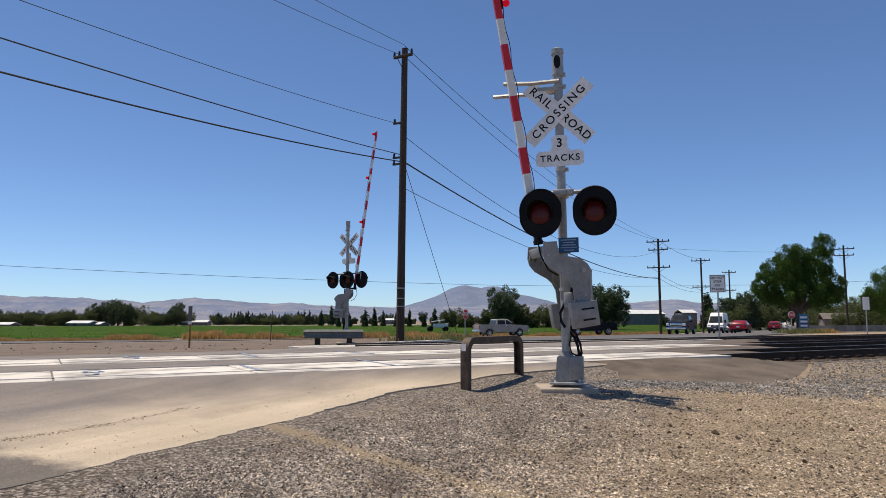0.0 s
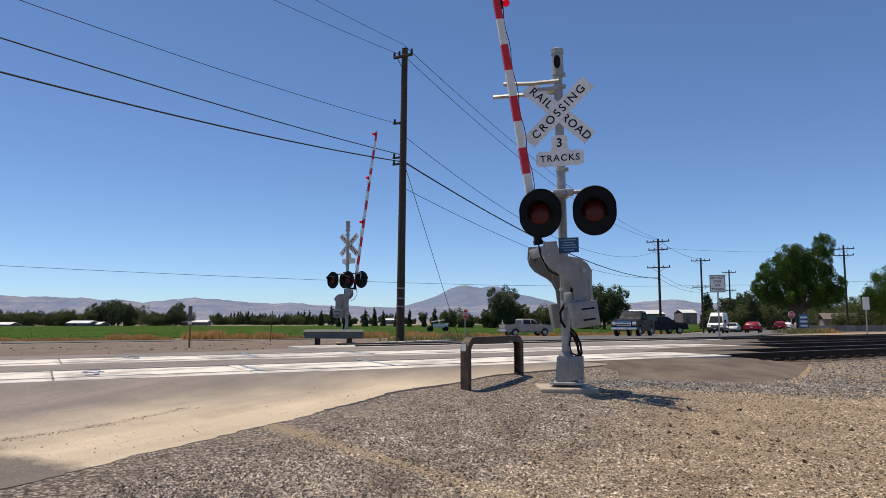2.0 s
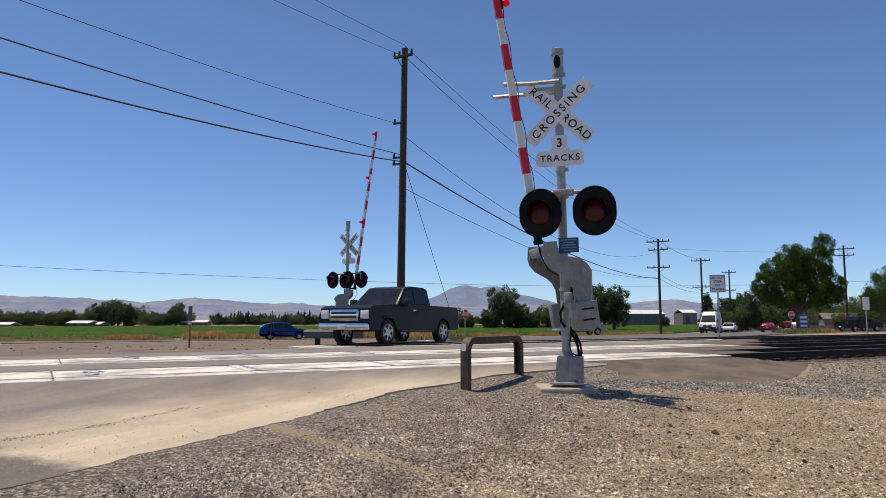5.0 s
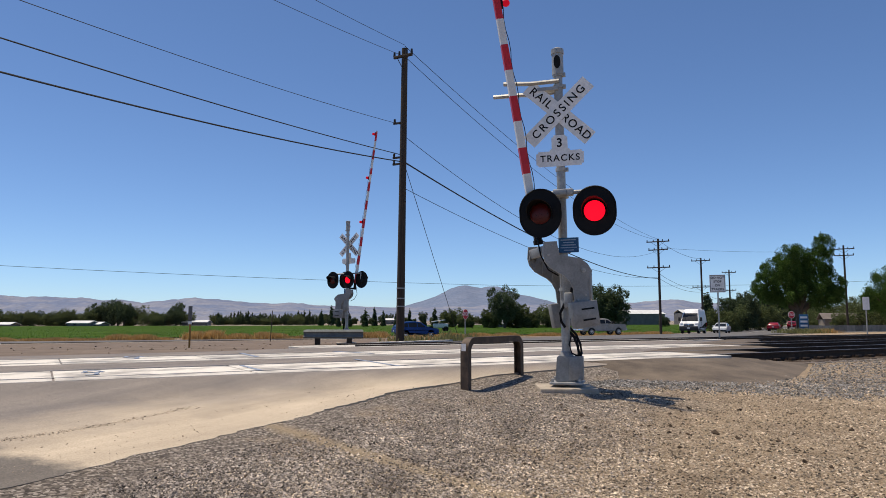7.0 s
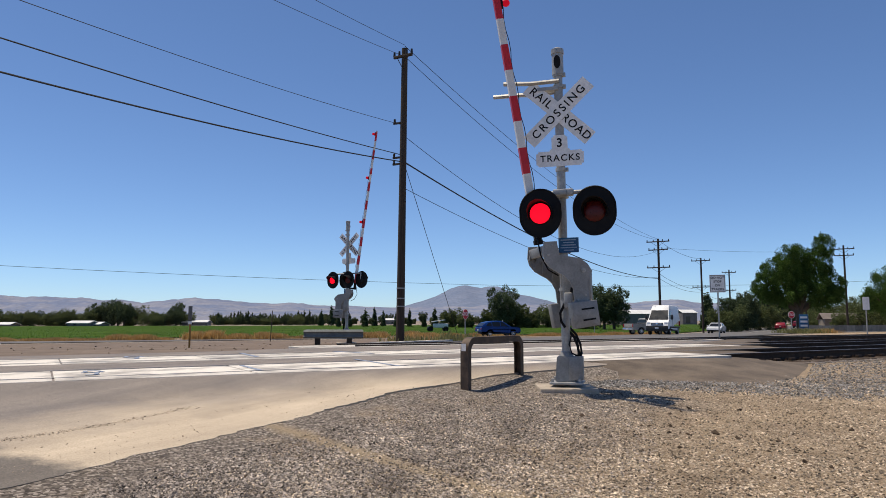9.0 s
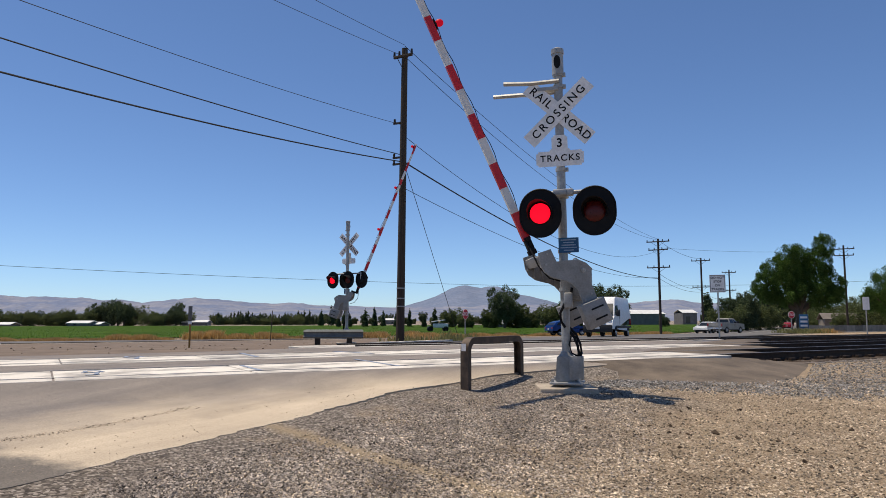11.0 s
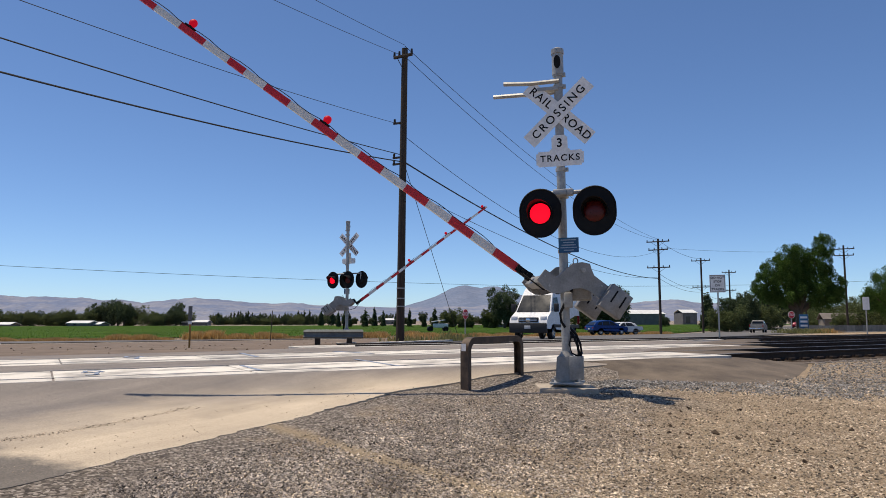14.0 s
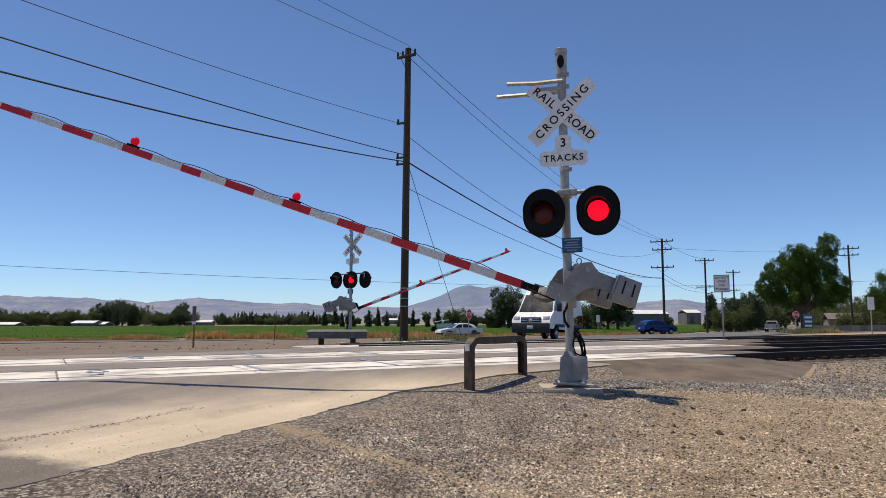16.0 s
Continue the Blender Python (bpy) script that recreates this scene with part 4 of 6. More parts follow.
def build_lines():
    p1 = build_pole(-1.9, 31.0, 0.0, 13.4, [(13.0, 1.0)], lean=(0, 0.7), label="tall dark wooden utility pole with metal bands", r=0.19)
    for zz in (1.55, 1.9, 2.35):
        bm = B()
        cyl(bm, (0, 0, zz), (0, 0, zz + 0.05), 0.196, 0.196, 14)
        part("metal_band", bm, M_GALV, p1)
    for zz in (8.3, 8.0, 9.9):
        bm = B()
        box(bm, (-0.28, -0.1, zz), (0.4, 0.08, 0.08))
        cyl(bm, (-0.42, -0.1, zz + 0.04), (-0.42, -0.1, zz + 0.2), 0.05, seg=8)
        part("bracket", bm, M_POLE, p1)
    build_pole(24.9, 80.0, -0.75, 11.1, [(10.75, 2.6), (9.8, 2.2), (7.75, 2.6)])
    build_pole(37.2, 100.0, -0.9, 10.8, [(10.4, 2.6), (6.6, 2.5)])
    build_pole(51.5, 125.0, -1.0, 11.0, [(10.5, 2.4), (7.3, 2.2)])
    build_pole(55.0, 95.0, -0.8, 12.0, [(11.5, 2.6), (10.6, 2.4)])
    build_pole(78.0, 150.0, -1.0, 10.5, [(10, 2.4)])
    back = (-28.5, -18.0)
    top = (-1.75, 31.0)
    for z0, z1, sag, r in ((8.4, 8.4, 1.1, 0.02), (8.1, 8.1, 1.68, 0.026), (9.8, 9.8, 1.5, 0.011), (13.05, 13.05, 1.75, 0.01), (13.6, 13.6, 1.3, 0.01)):
        build_wire((*top, z0), (*back, z1), sag, r)
    nxt = (24.9, 80.0)
    for z0, z1, sag, r in ((8.1, 5.75, 1.25, 0.035), (6.9, 5.9, 1.3, 0.014), (9.3, 9.0, 2.6, 0.014), (13.05, 10.2, 1.6, 0.014), (13.55, 10.3, 1.2, 0.014)):
        build_wire((*top, z0), (*nxt, z1), sag, r)
    for z0, z1 in ((5.75, 5.0), (10.2, 9.8), (6.3, 5.4)):
        build_wire((*nxt, z0), (37.2, 100.0, z1), 0.5, 0.02)
    build_wire((37.2, 100.0, 5.0), (51.5, 125.0, 5.0), 0.6, 0.02)
    build_wire((top[0], top[1], 8.0), (0.95, 41.0, -0.2), 0.0, 0.014, "thin steel guy wire anchored in the ground", "guy_wire")
    # the long line across the field, on poles past both sides
    build_wire((-86, 82.0, 9.3), (8.0, 120.0, 7.0), 0.5, 0.028)
    build_wire((8.0, 120.0, 7.0), (95, 152.0, 9.6), 0.6, 0.028)
    build_wire((24.9, 80.0, 9.3), (55.0, 95.0, 10.6), 0.4, 0.014)


def build_sign_post(x, y, z, h, w, hh, lines, label, size=0.12, yaw=-20, edge=True):
    s = thing("traffic_sign", pose(x, y, z, 0, 0, yaw), label, "road sign")
    bm = B()
    box(bm, (0, 0, h / 2 - 0.1), (0.06, 0.05, h + 0.2))
    part("post", bm, M_GALV, s)
    bm = B()
    box(bm, (0, -0.035, h - hh / 2), (w, 0.006, hh), bev=0.0)
    pl = part("sign_plate", bm, M_SIGN, s)
    if edge:
        for dx, dz, sx, sz in ((0, hh / 2 - 0.03, w - 0.05, 0.016), (0, -hh / 2 + 0.03, w - 0.05, 0.016), (-w / 2 + 0.03, 0, 0.016, hh - 0.05), (w / 2 - 0.03, 0, 0.016, hh - 0.05)):
            bm = B()
            box(bm, (dx, -0.0395, h - hh / 2 + dz), (sx, 0.002, sz))
            part("sign_border", bm, M_INK, pl)
    for i, t in enumerate(lines):
        letters(t, size, M_INK, pl, pose(0, -0.041, h - hh * (i + 0.5) / len(lines) * 0.86 - hh * 0.07, 90, 0, 0), 1.05, 0.003)
    return s


def build_stop_sign(x, y, z, h, label, yaw):
    s = thing("stop_sign", pose(x, y, z, 0, 0, yaw), label, "stop sign", "stop signs")
    bm = B()
    box(bm, (0, 0, h / 2 - 0.1), (0.06, 0.05, h + 0.2))
    part("post", bm, M_GALV, s)
    bm = B()
    prism(bm, [(0.38 * math.cos(radians(22.5 + 45 * i)), h + 0.38 * math.sin(radians(22.5 + 45 * i))) for i in range(8)], -0.04, -0.034)
    pl = part("sign_plate", bm, M_RED, s, smooth=0)
    bm = B()
    for i in range(8):
        a, c = radians(22.5 + 45 * i), radians(67.5 + 45 * i)
        tube(bm, [(0.36 * math.cos(a), -0.043, h + 0.36 * math.sin(a)), (0.36 * math.cos(c), -0.043, h + 0.36 * math.sin(c))], 0.014, 4)
    part("sign_border", bm, M_SIGN, pl)
    letters("STOP", 0.3, M_SIGN, pl, pose(0, -0.044, h, 90, 0, 0), 1.0, 0.004)
    return s


# ---- fields, plants, far buildings and hills
M_CROP = surface("crop_rows", (0.03, 0.06, 0.01), (0.06, 0.105, 0.018), 0.1, 0.95, fine=6, bumpy=0.5, dist=0.15, spec=0.02)
M_STRAW = leaf_material("dry_grass", (0.4, 0.24, 0.09), (0.62, 0.44, 0.2))
M_WEED = leaf_material("grey_green_weeds", (0.16, 0.17, 0.07), (0.3, 0.29, 0.13))
M_ROWS = leaf_material("crop_leaves", (0.035, 0.085, 0.006), (0.075, 0.15, 0.014))
M_LEAF = leaf_material("tree_leaves", (0.032, 0.066, 0.014), (0.1, 0.17, 0.04))
# leaves of the distant trees, lightened in colour to stand for haze
M_DLEAF = leaf_material("dark_leaves", (0.05, 0.072, 0.04), (0.1, 0.13, 0.066))
M_OLEAF = leaf_material("olive_leaves", (0.075, 0.098, 0.042), (0.14, 0.165, 0.07))
M_BARK = surface("bark", (0.05, 0.037, 0.027), (0.11, 0.085, 0.06), 3, 0.9, stretch=(4, 4, 0.6), bumpy=0.5, dist=0.03)
M_BOARD = surface("weathered_boards", (0.22, 0.19, 0.155), (0.36, 0.31, 0.255), 1.5, 0.9, fine=12, objrand=0.3)
M_ROOF = surface("pale_metal_roof", (0.55, 0.55, 0.53), (0.7, 0.7, 0.68), 0.5, 0.5, fine=8)
M_SHED = surface("grey_cladding", (0.1, 0.098, 0.092), (0.17, 0.163, 0.153), 0.6, 0.7, fine=8)
M_WALL = surface("cream_stucco", (0.17, 0.145, 0.12), (0.27, 0.235, 0.195), 0.6, 0.85, fine=10)
M_SHINGLE = surface("brown_shingle", (0.1, 0.085, 0.075), (0.17, 0.145, 0.13), 0.8, 0.9, fine=10)
M_DARKGLASS = surface("dark_window", (0.012, 0.014, 0.016), (0.02, 0.023, 0.026), 2, 0.08, bumpy=0)


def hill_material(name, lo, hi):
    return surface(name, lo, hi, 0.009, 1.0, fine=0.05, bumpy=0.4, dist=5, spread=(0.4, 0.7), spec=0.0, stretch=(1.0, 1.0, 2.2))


def blades(verts, faces, x, y, z, h, spread, n_, rng):
    """A tuft: narrow leaves that lean outwards."""
    for _ in range(n_):
        a, l = rng.uniform(0, 6.28), h * rng.uniform(0.6, 1.15)
        bx, by = x + rng.gauss(0, spread * 0.35), y + rng.gauss(0, spread * 0.35)
        o = len(verts)
        wx, wy = -math.sin(a) * 0.045 * h, math.cos(a) * 0.045 * h
        lx, ly = math.cos(a) * l * rng.uniform(0.1, 0.6), math.sin(a) * l * rng.uniform(0.1, 0.6)
        verts += [(bx - wx, by - wy, z - 0.05), (bx + wx, by + wy, z - 0.05), (bx + lx * 0.5 + wx, by + ly * 0.5 + wy, z + l * 0.65), (bx + lx, by + ly, z + l)]
        faces += [(o, o + 1, o + 2), (o, o + 2, o + 3)]


def scatter_plants(name, spots, material, label, category, seed):
    rng = random.Random(seed)
    vs, fs = [], []
    for x, y, h, w, n_ in spots(rng):
        blades(vs, fs, x, y, ground_z(to_p(x, y)), h, w, n_, rng)
    tagged(new(name, rawmesh(name, vs, fs, material)), label, category, kind="stuff")


def foliage(lobes, count, size, rng, droop=0.0):
    """A crown out of many small leaf sprays, gathered in hanging clumps over each lobe, with gaps between."""
    vs, fs = [], []
    tot = sum(r * r for _, _, _, r, _ in lobes)
    for cx, cy, cz, r, sq in lobes:
        total = int(count * r * r / tot)
        clumps = []
        for _ in range(34):
            d = Vector((rng.gauss(0, 1), rng.gauss(0, 1), rng.gauss(0, 1))).normalized()
            k = rng.uniform(0.62, 0.98)
            clumps.append((Vector((cx + d.x * r * k, cy + d.y * r * k, cz + d.z * r * k * sq)), r * rng.uniform(0.16, 0.32), rng.uniform(0.8, 1.5)))
        for _ in range(total):
            if rng.random() < 0.12:
                d = Vector((rng.gauss(0, 1), rng.gauss(0, 1), rng.gauss(0, 1))).normalized() * rng.random() ** 0.4 * r * 0.85
                p = Vector((cx + d.x, cy + d.y, cz + d.z * sq))
            else:
                c, cr, tall = clumps[int(rng.random() * 34)]
                d = Vector((rng.gauss(0, 1), rng.gauss(0, 1), rng.gauss(0, 1))).normalized() * cr * rng.random() ** 0.45
                p = c + Vector((d.x, d.y, d.z * (tall if d.z > 0 else tall + droop)))
            s = size * rng.uniform(0.5, 1.25)
            a = Vector((rng.gauss(0, 1), rng.gauss(0, 1), rng.gauss(0, 0.7) - droop)).normalized()
            b_ = a.cross(Vector((rng.gauss(0, 1), rng.gauss(0, 1), rng.gauss(0, 1)))).normalized()
            o = len(vs)
            vs += [p - a * s, p + b_ * s * 0.45, p + a * s * 1.1, p - b_ * s * 0.45]
            fs += [(o, o + 1, o + 2, o + 3)]
    return vs, fs


def build_tree(lobes, trunk_h, trunk_r, count, size, leaf, m, label, seed, droop=0.0, group="trees"):
    rng = random.Random(seed)
    t = thing("tree", m, label, "tree", group)
    bm = B()
    bend = (rng.uniform(-0.1, 0.1) * trunk_h, rng.uniform(-0.1, 0.1) * trunk_h)
    tube(bm, [(0, 0, -0.3), (bend[0] * 0.4, bend[1] * 0.4, trunk_h * 0.55), (bend[0], bend[1], trunk_h)], [trunk_r * 1.2, trunk_r, trunk_r * 0.8], 9)
    for cx, cy, cz, r, sq in lobes:
        tube(bm, [(bend[0], bend[1], trunk_h * 0.9), ((bend[0] + cx) / 2, (bend[1] + cy) / 2, (trunk_h + cz) / 2 + 0.1 * r), (cx, cy, cz + 0.3 * r)], [trunk_r * 0.6, trunk_r * 0.38, trunk_r * 0.12], 6)
    part("trunk", bm, M_BARK, t)
    vs, fs = foliage(lobes, count, size, rng, droop)
    c = new("crown", rawmesh("crown", vs, fs, leaf))
    c.parent = t
    return t


def round_lobes(rng, w, h, base, n_):
    out = [(0, 0, base + h * 0.45, w * 0.36, h / w * 0.9), (w * 0.2, 0, base + h * 0.2, w * 0.26, 0.8), (-w * 0.2, 0, base + h * 0.2, w * 0.26, 0.8)]
    for i in range(n_):
        a = 6.28 * i / n_ + rng.uniform(-0.4, 0.4)
        q = rng.uniform(0.2, 0.34) * w
        out.append((q * math.cos(a), q * math.sin(a), base + h * rng.uniform(0.3, 0.72), w * rng.uniform(0.18, 0.28), rng.uniform(0.75, 1.05)))
    return out


def at(u, d):
    """The place d metres ahead, u of that to the right."""
    return u * d, d


def build_trees():
    rng = random.Random(11)
    # the big drooping tree by the road, two crowns grown together
    x, y = 38.9, 76.0
    lobes = [(-3.7, 0, 5.2, 1.5, 1.0), (-2.6, 0.3, 6.6, 1.5, 1.0), (-1.0, 0, 8.3, 1.75, 1.0), (0.3, 0.4, 7.7, 1.5, 1.0), (2.9, 0, 9.5, 1.35, 0.95), (2.2, 0.2, 7.6, 1.6, 1.1), (3.4, 0, 5.0, 1.75, 1.05), (4.0, 0.4, 4.2, 1.2, 1.0),
             (-1.7, -0.4, 4.7, 1.9, 0.95), (0.4, -0.3, 4.8, 2.0, 0.95), (-0.5, 0.4, 6.3, 1.9, 1.0), (1.6, 0.2, 6.0, 1.8, 1.0), (-3.3, 0.3, 4.2, 1.2, 0.9), (2.2, -0.4, 3.9, 1.4, 0.9)]
    build_tree(lobes, 2.4, 0.42, 150000, 0.075, M_LEAF, pose(x, y, ground_z(to_p(x, y))), "large dark green drooping shade tree", 3, 0.8)
    x, y = 52.0, 80.0
    lobes = [(-1.2, 0, 4.6, 2.6, 1.0), (1.4, 0, 5.4, 2.8, 0.95), (0.3, 0.5, 3.4, 2.4, 0.9), (-2.4, 0, 3.6, 1.5, 1.0), (2.5, -0.5, 3.3, 2.2, 0.9)]
    build_tree(lobes, 2.0, 0.32, 60000, 0.085, M_LEAF, pose(x, y, ground_z(to_p(x, y))), "broad dark green shade tree by the yard", 8, 0.7)
    # a few patterns of tree, copied along the far edges of the fields
    kinds = []
    for i, (w, h, b_, leaf, n_) in enumerate(((9, 7, 0.6, M_OLEAF, 7), (7, 8, 0.8, M_DLEAF, 6), (11, 7.5, 0.5, M_OLEAF, 8), (6, 6, 0.4, M_OLEAF, 5), (8, 9, 1.2, M_DLEAF, 7))):
        kinds.append(build_tree(round_lobes(rng, w, h, b_, n_), h * 0.35, 0.3, 12000, 0.2, leaf, pose(*at(-0.5 + 0.03 * i, 260 + i * 6), -1.0, 0, 0, 40 * i), "round green tree at the far edge of the field", 20 + i, 0.2, "field edge trees"))
    slim = []
    for i in range(2):
        lob = [(rng.uniform(-0.25, 0.25), rng.uniform(-0.2, 0.2), 1.2 + 0.62 * k, 1.15 - 0.1 * k + rng.uniform(-0.15, 0.15), 0.8) for k in range(10)]
        slim.append(build_tree(lob, 1.5, 0.16, 2600, 0.24, M_DLEAF, pose(*at(-0.16 + 0.02 * i, 230), -1.0), "slender dark conifer at the far edge of the field", 40 + i, 0.4, "conifers"))
    def put(src, u, d, sc, rz):
        o = copy_thing(src, pose(*at(u, d), -1.5, 0, 0, rz))
        o.scale = (sc, sc, sc * rng.uniform(0.9, 1.1))
    # woods to the left
    u = -0.66
    while u < -0.365:
        gap = -0.445 < u < -0.425
        if not gap:
            big = 1.35 if -0.515 < u < -0.45 else 1.0
            put(rng.choice(kinds), u, rng.uniform(235, 265), rng.uniform(0.75, 1.0) * big * 0.82, rng.uniform(0, 360))
        u += rng.uniform(0.006, 0.011)
    # a low orchard edge and conifers in the middle
    u = -0.325
    while u < -0.18:
        put(rng.choice(slim), u, rng.uniform(290, 330), rng.uniform(0.62, 0.98), rng.uniform(0, 360))
        if rng.random() < 0.7:
            put(rng.choice(kinds), u, rng.uniform(285, 320), rng.uniform(0.45, 0.7), rng.uniform(0, 360))
        u += rng.uniform(0.0028, 0.0055)
    for u in (-0.178, -0.172, -0.15, -0.135, -0.112, -0.1, -0.083, -0.066, -0.045, -0.028, -0.012, 0.0):
        put(rng.choice(slim), u + rng.uniform(-0.003, 0.003), rng.uniform(200, 260), rng.uniform(0.55, 0.95), rng.uniform(0, 360))
    u = -0.2
    while u < 0.06:
        put(rng.choice(kinds), u, rng.uniform(330, 380), rng.uniform(0.55, 0.8), rng.uniform(0, 360))
        u += rng.uniform(0.009, 0.016)
    for u, d, s in ((0.01, 190, 0.75), (0.033, 180, 0.75), (0.068, 170, 0.85), (0.088, 165, 1.1), (0.106, 170, 1.15), (0.125, 175, 0.95), (0.15, 180, 0.9), (0.175, 180, 0.85),
                    (0.205, 150, 0.9), (0.23, 140, 1.0), (0.245, 138, 0.95), (0.316, 200, 0.45), (0.392, 150, 0.7)):
        put(rng.choice(kinds), u, d, s, rng.uniform(0, 360))
    for u, d, s in ((0.405, 112, 0.7), (0.42, 118, 0.75), (0.435, 125, 0.85), (0.452, 135, 0.95), (0.467, 150, 1.05), (0.483, 190, 1.1), (0.5, 230, 1.2), (0.52, 220, 1.3), (0.54, 200, 1.0),
                    (0.56, 150, 0.8), (0.585, 130, 0.8), (0.6, 128, 0.9), (0.625, 120, 0.9), (0.65, 115, 0.9), (0.535, 140, 0.6), (0.575, 118, 0.5)):
        put(rng.choice(kinds), u, d, s, rng.uniform(0, 360))
    for u in (0.376, 0.3805):
        put(slim[0], u, 150, 1.25, 0)


def build_fields():
    def field(name, lo, hi, d0, d1, off, label):
        vs, fs = [], []
        us = np.linspace(0, 1, 40)
        for d in (d0, (d0 + d1) / 2, d1):
            for u in us:
                x, y = frontage(lo + (22.0 + 1.19 * d - lo) * u, d)
                vs.append((x, y, ground_z(to_p(x, y)) + off))
        n_ = len(us)
        fs = [(j * n_ + i, j * n_ + i + 1, (j + 1) * n_ + i + 1, (j + 1) * n_ + i) for j in range(2) for i in range(n_ - 1)]
        tagged(new(name, rawmesh(name, vs, fs, M_CROP)), label, "field", kind="structure")
    field("field", -260, 0, 14, 190, 0.09, "green crop field behind the road")

    def crops(rng):
        for row in range(46):
            q = 15 + row * 2.0 + row * row * 0.028
            step = 0.55 + q * 0.013
            k = -130.0 - q * 1.2
            while k < 22 + 1.19 * q:
                x, y = frontage(k, q)
                if abs(x / y) < 0.7:
                    yield x + rng.gauss(0, 0.3), y + rng.gauss(0, 0.3), rng.uniform(0.2, 0.36), 0.8, 5
                k += step * rng.uniform(0.8, 1.2)

    def straw(rng):
        # mounded tufts along the verge, some tall and rusty, some low
        mounds = [(-0.63, 0.018, 0.45), (-0.585, 0.012, 0.35), (-0.552, 0.02, 0.4), (-0.525, 0.012, 0.35), (-0.497, 0.008, 0.3), (-0.462, 0.016, 0.75), (-0.428, 0.018, 0.7), (-0.4, 0.01, 0.35), (-0.352, 0.014, 1.05), (-0.328, 0.013, 1.15),
                  (-0.29, 0.016, 0.75), (-0.255, 0.012, 0.9), (-0.235, 0.01, 0.75), (-0.19, 0.02, 0.5), (-0.155, 0.015, 0.6), (-0.11, 0.014, 0.8), (-0.09, 0.008, 0.9), (-0.045, 0.014, 0.9), (-0.02, 0.012, 0.7), (0.01, 0.02, 0.6), (0.05, 0.02, 0.6), (0.09, 0.02, 0.6), (0.15, 0.03, 0.55), (0.2, 0.03, 0.5), (0.245, 0.02, 0.55), (0.275, 0.018, 0.5), (0.3, 0.014, 0.55), (0.318, 0.006, 0.5)]
        for u0, wide, high in mounds:
            for _ in range(int(420 * wide / 0.014)):
                du = rng.gauss(0, 0.45)
                u, q = u0 + wide * du, 5.6 + abs(rng.gauss(0, 1.0))
                k = (FD[1] * q + u * (69.5 + FD[0] * q)) / (FD[0] - u * FD[1])
                x, y = frontage(k, q)
                yield x, y, 0.8 * high * max(0.2, 1 - 0.75 * du * du) * rng.uniform(0.7, 1.0), 0.9, 9
        for _ in range(2600):
            q = 5.3 + abs(rng.gauss(0, 1.6))
            k = rng.uniform(-80, 21 + 1.19 * q)
            if noise.noise(Vector((k * 0.12, q * 0.2, 3.0))) < 0.0:
                continue
            x, y = frontage(k, q)
            yield x, y, rng.uniform(0.1, 0.28), 0.7, 9
        for _ in range(70):
            x, y = rng.uniform(-4, 4), rng.uniform(33, 52)
            if to_m(x, y) < -17.6:
                yield x, y, rng.uniform(0.15, 0.4), 0.7, 12
        for _ in range(60):
            x, y = 37.5 + rng.gauss(0, 0.9), 70 + rng.gauss(0, 0.8)
            yield x, y, rng.uniform(0.25, 0.55), 0.6, 16

    def weeds(rng):
        for _ in range(46):
            x, y = 1.1 + rng.gauss(0, 0.55), 34 + rng.gauss(0, 1.0)
            if to_m(x, y) < -15.9:
                yield x, y, rng.uniform(0.2, 0.6), 0.5, 12
        for _ in range(200):
            k, q = rng.uniform(-75, 20), rng.gauss(7.5, 0.8)
            x, y = frontage(k, max(5.2, q))
            yield x, y, rng.uniform(0.12, 0.3), 0.5, 9
        for _ in range(60):
            x, y = -1.2 + rng.gauss(0, 0.8), 33 + rng.gauss(0, 1)
            yield x, y, rng.uniform(0.12, 0.4), 0.5, 8
        for _ in range(70):
            x, y = 35.0 + rng.gauss(0, 1.0), 68.5 + rng.gauss(0, 0.8)
            yield x, y, rng.uniform(0.3, 0.6), 0.6, 16

    scatter_plants("crop_plants", crops, M_ROWS, "low green crop plants in rows", "crop", 31)
    scatter_plants("dry_grass", straw, M_STRAW, "straw-coloured dry grass on the verge", "grass", 32)
    scatter_plants("weeds", weeds, M_WEED, "grey-green roadside weeds", "weeds", 33)


def build_ridge(name, pts, depth, base_px, material, label, seed, rough):
    """A far range of hills: crest heights over bearings, with slopes that fall towards us."""
    rng = random.Random(seed)
    us = np.linspace(-1.0, 1.0, 420)
    crest = np.interp(us, [a for a, _ in pts], [b for _, b in pts])
    vs, fs = [], []
    rows = 9
    for j in range(rows):
        f = j / (rows - 1)
        d = depth * (1 - 0.22 * (1 - f))
        for i, u in enumerate(us):
            wob = noise.fractal(Vector((u * 34, f * 4, seed)), 0.8, 2.0, 6)
            h = crest[i] * (f ** 0.8) * (1 + rough * wob * (0.35 + (1 - f)))
            vs.append((u * d, d, -1.0 + h * depth))
    n_ = len(us)
    for j in range(rows - 1):
        for i in range(n_ - 1):
            fs.append((j * n_ + i, j * n_ + i + 1, (j + 1) * n_ + i + 1, (j + 1) * n_ + i))
    tagged(new(name, rawmesh(name, vs, fs, material, 1)), label, "hills", kind="structure")


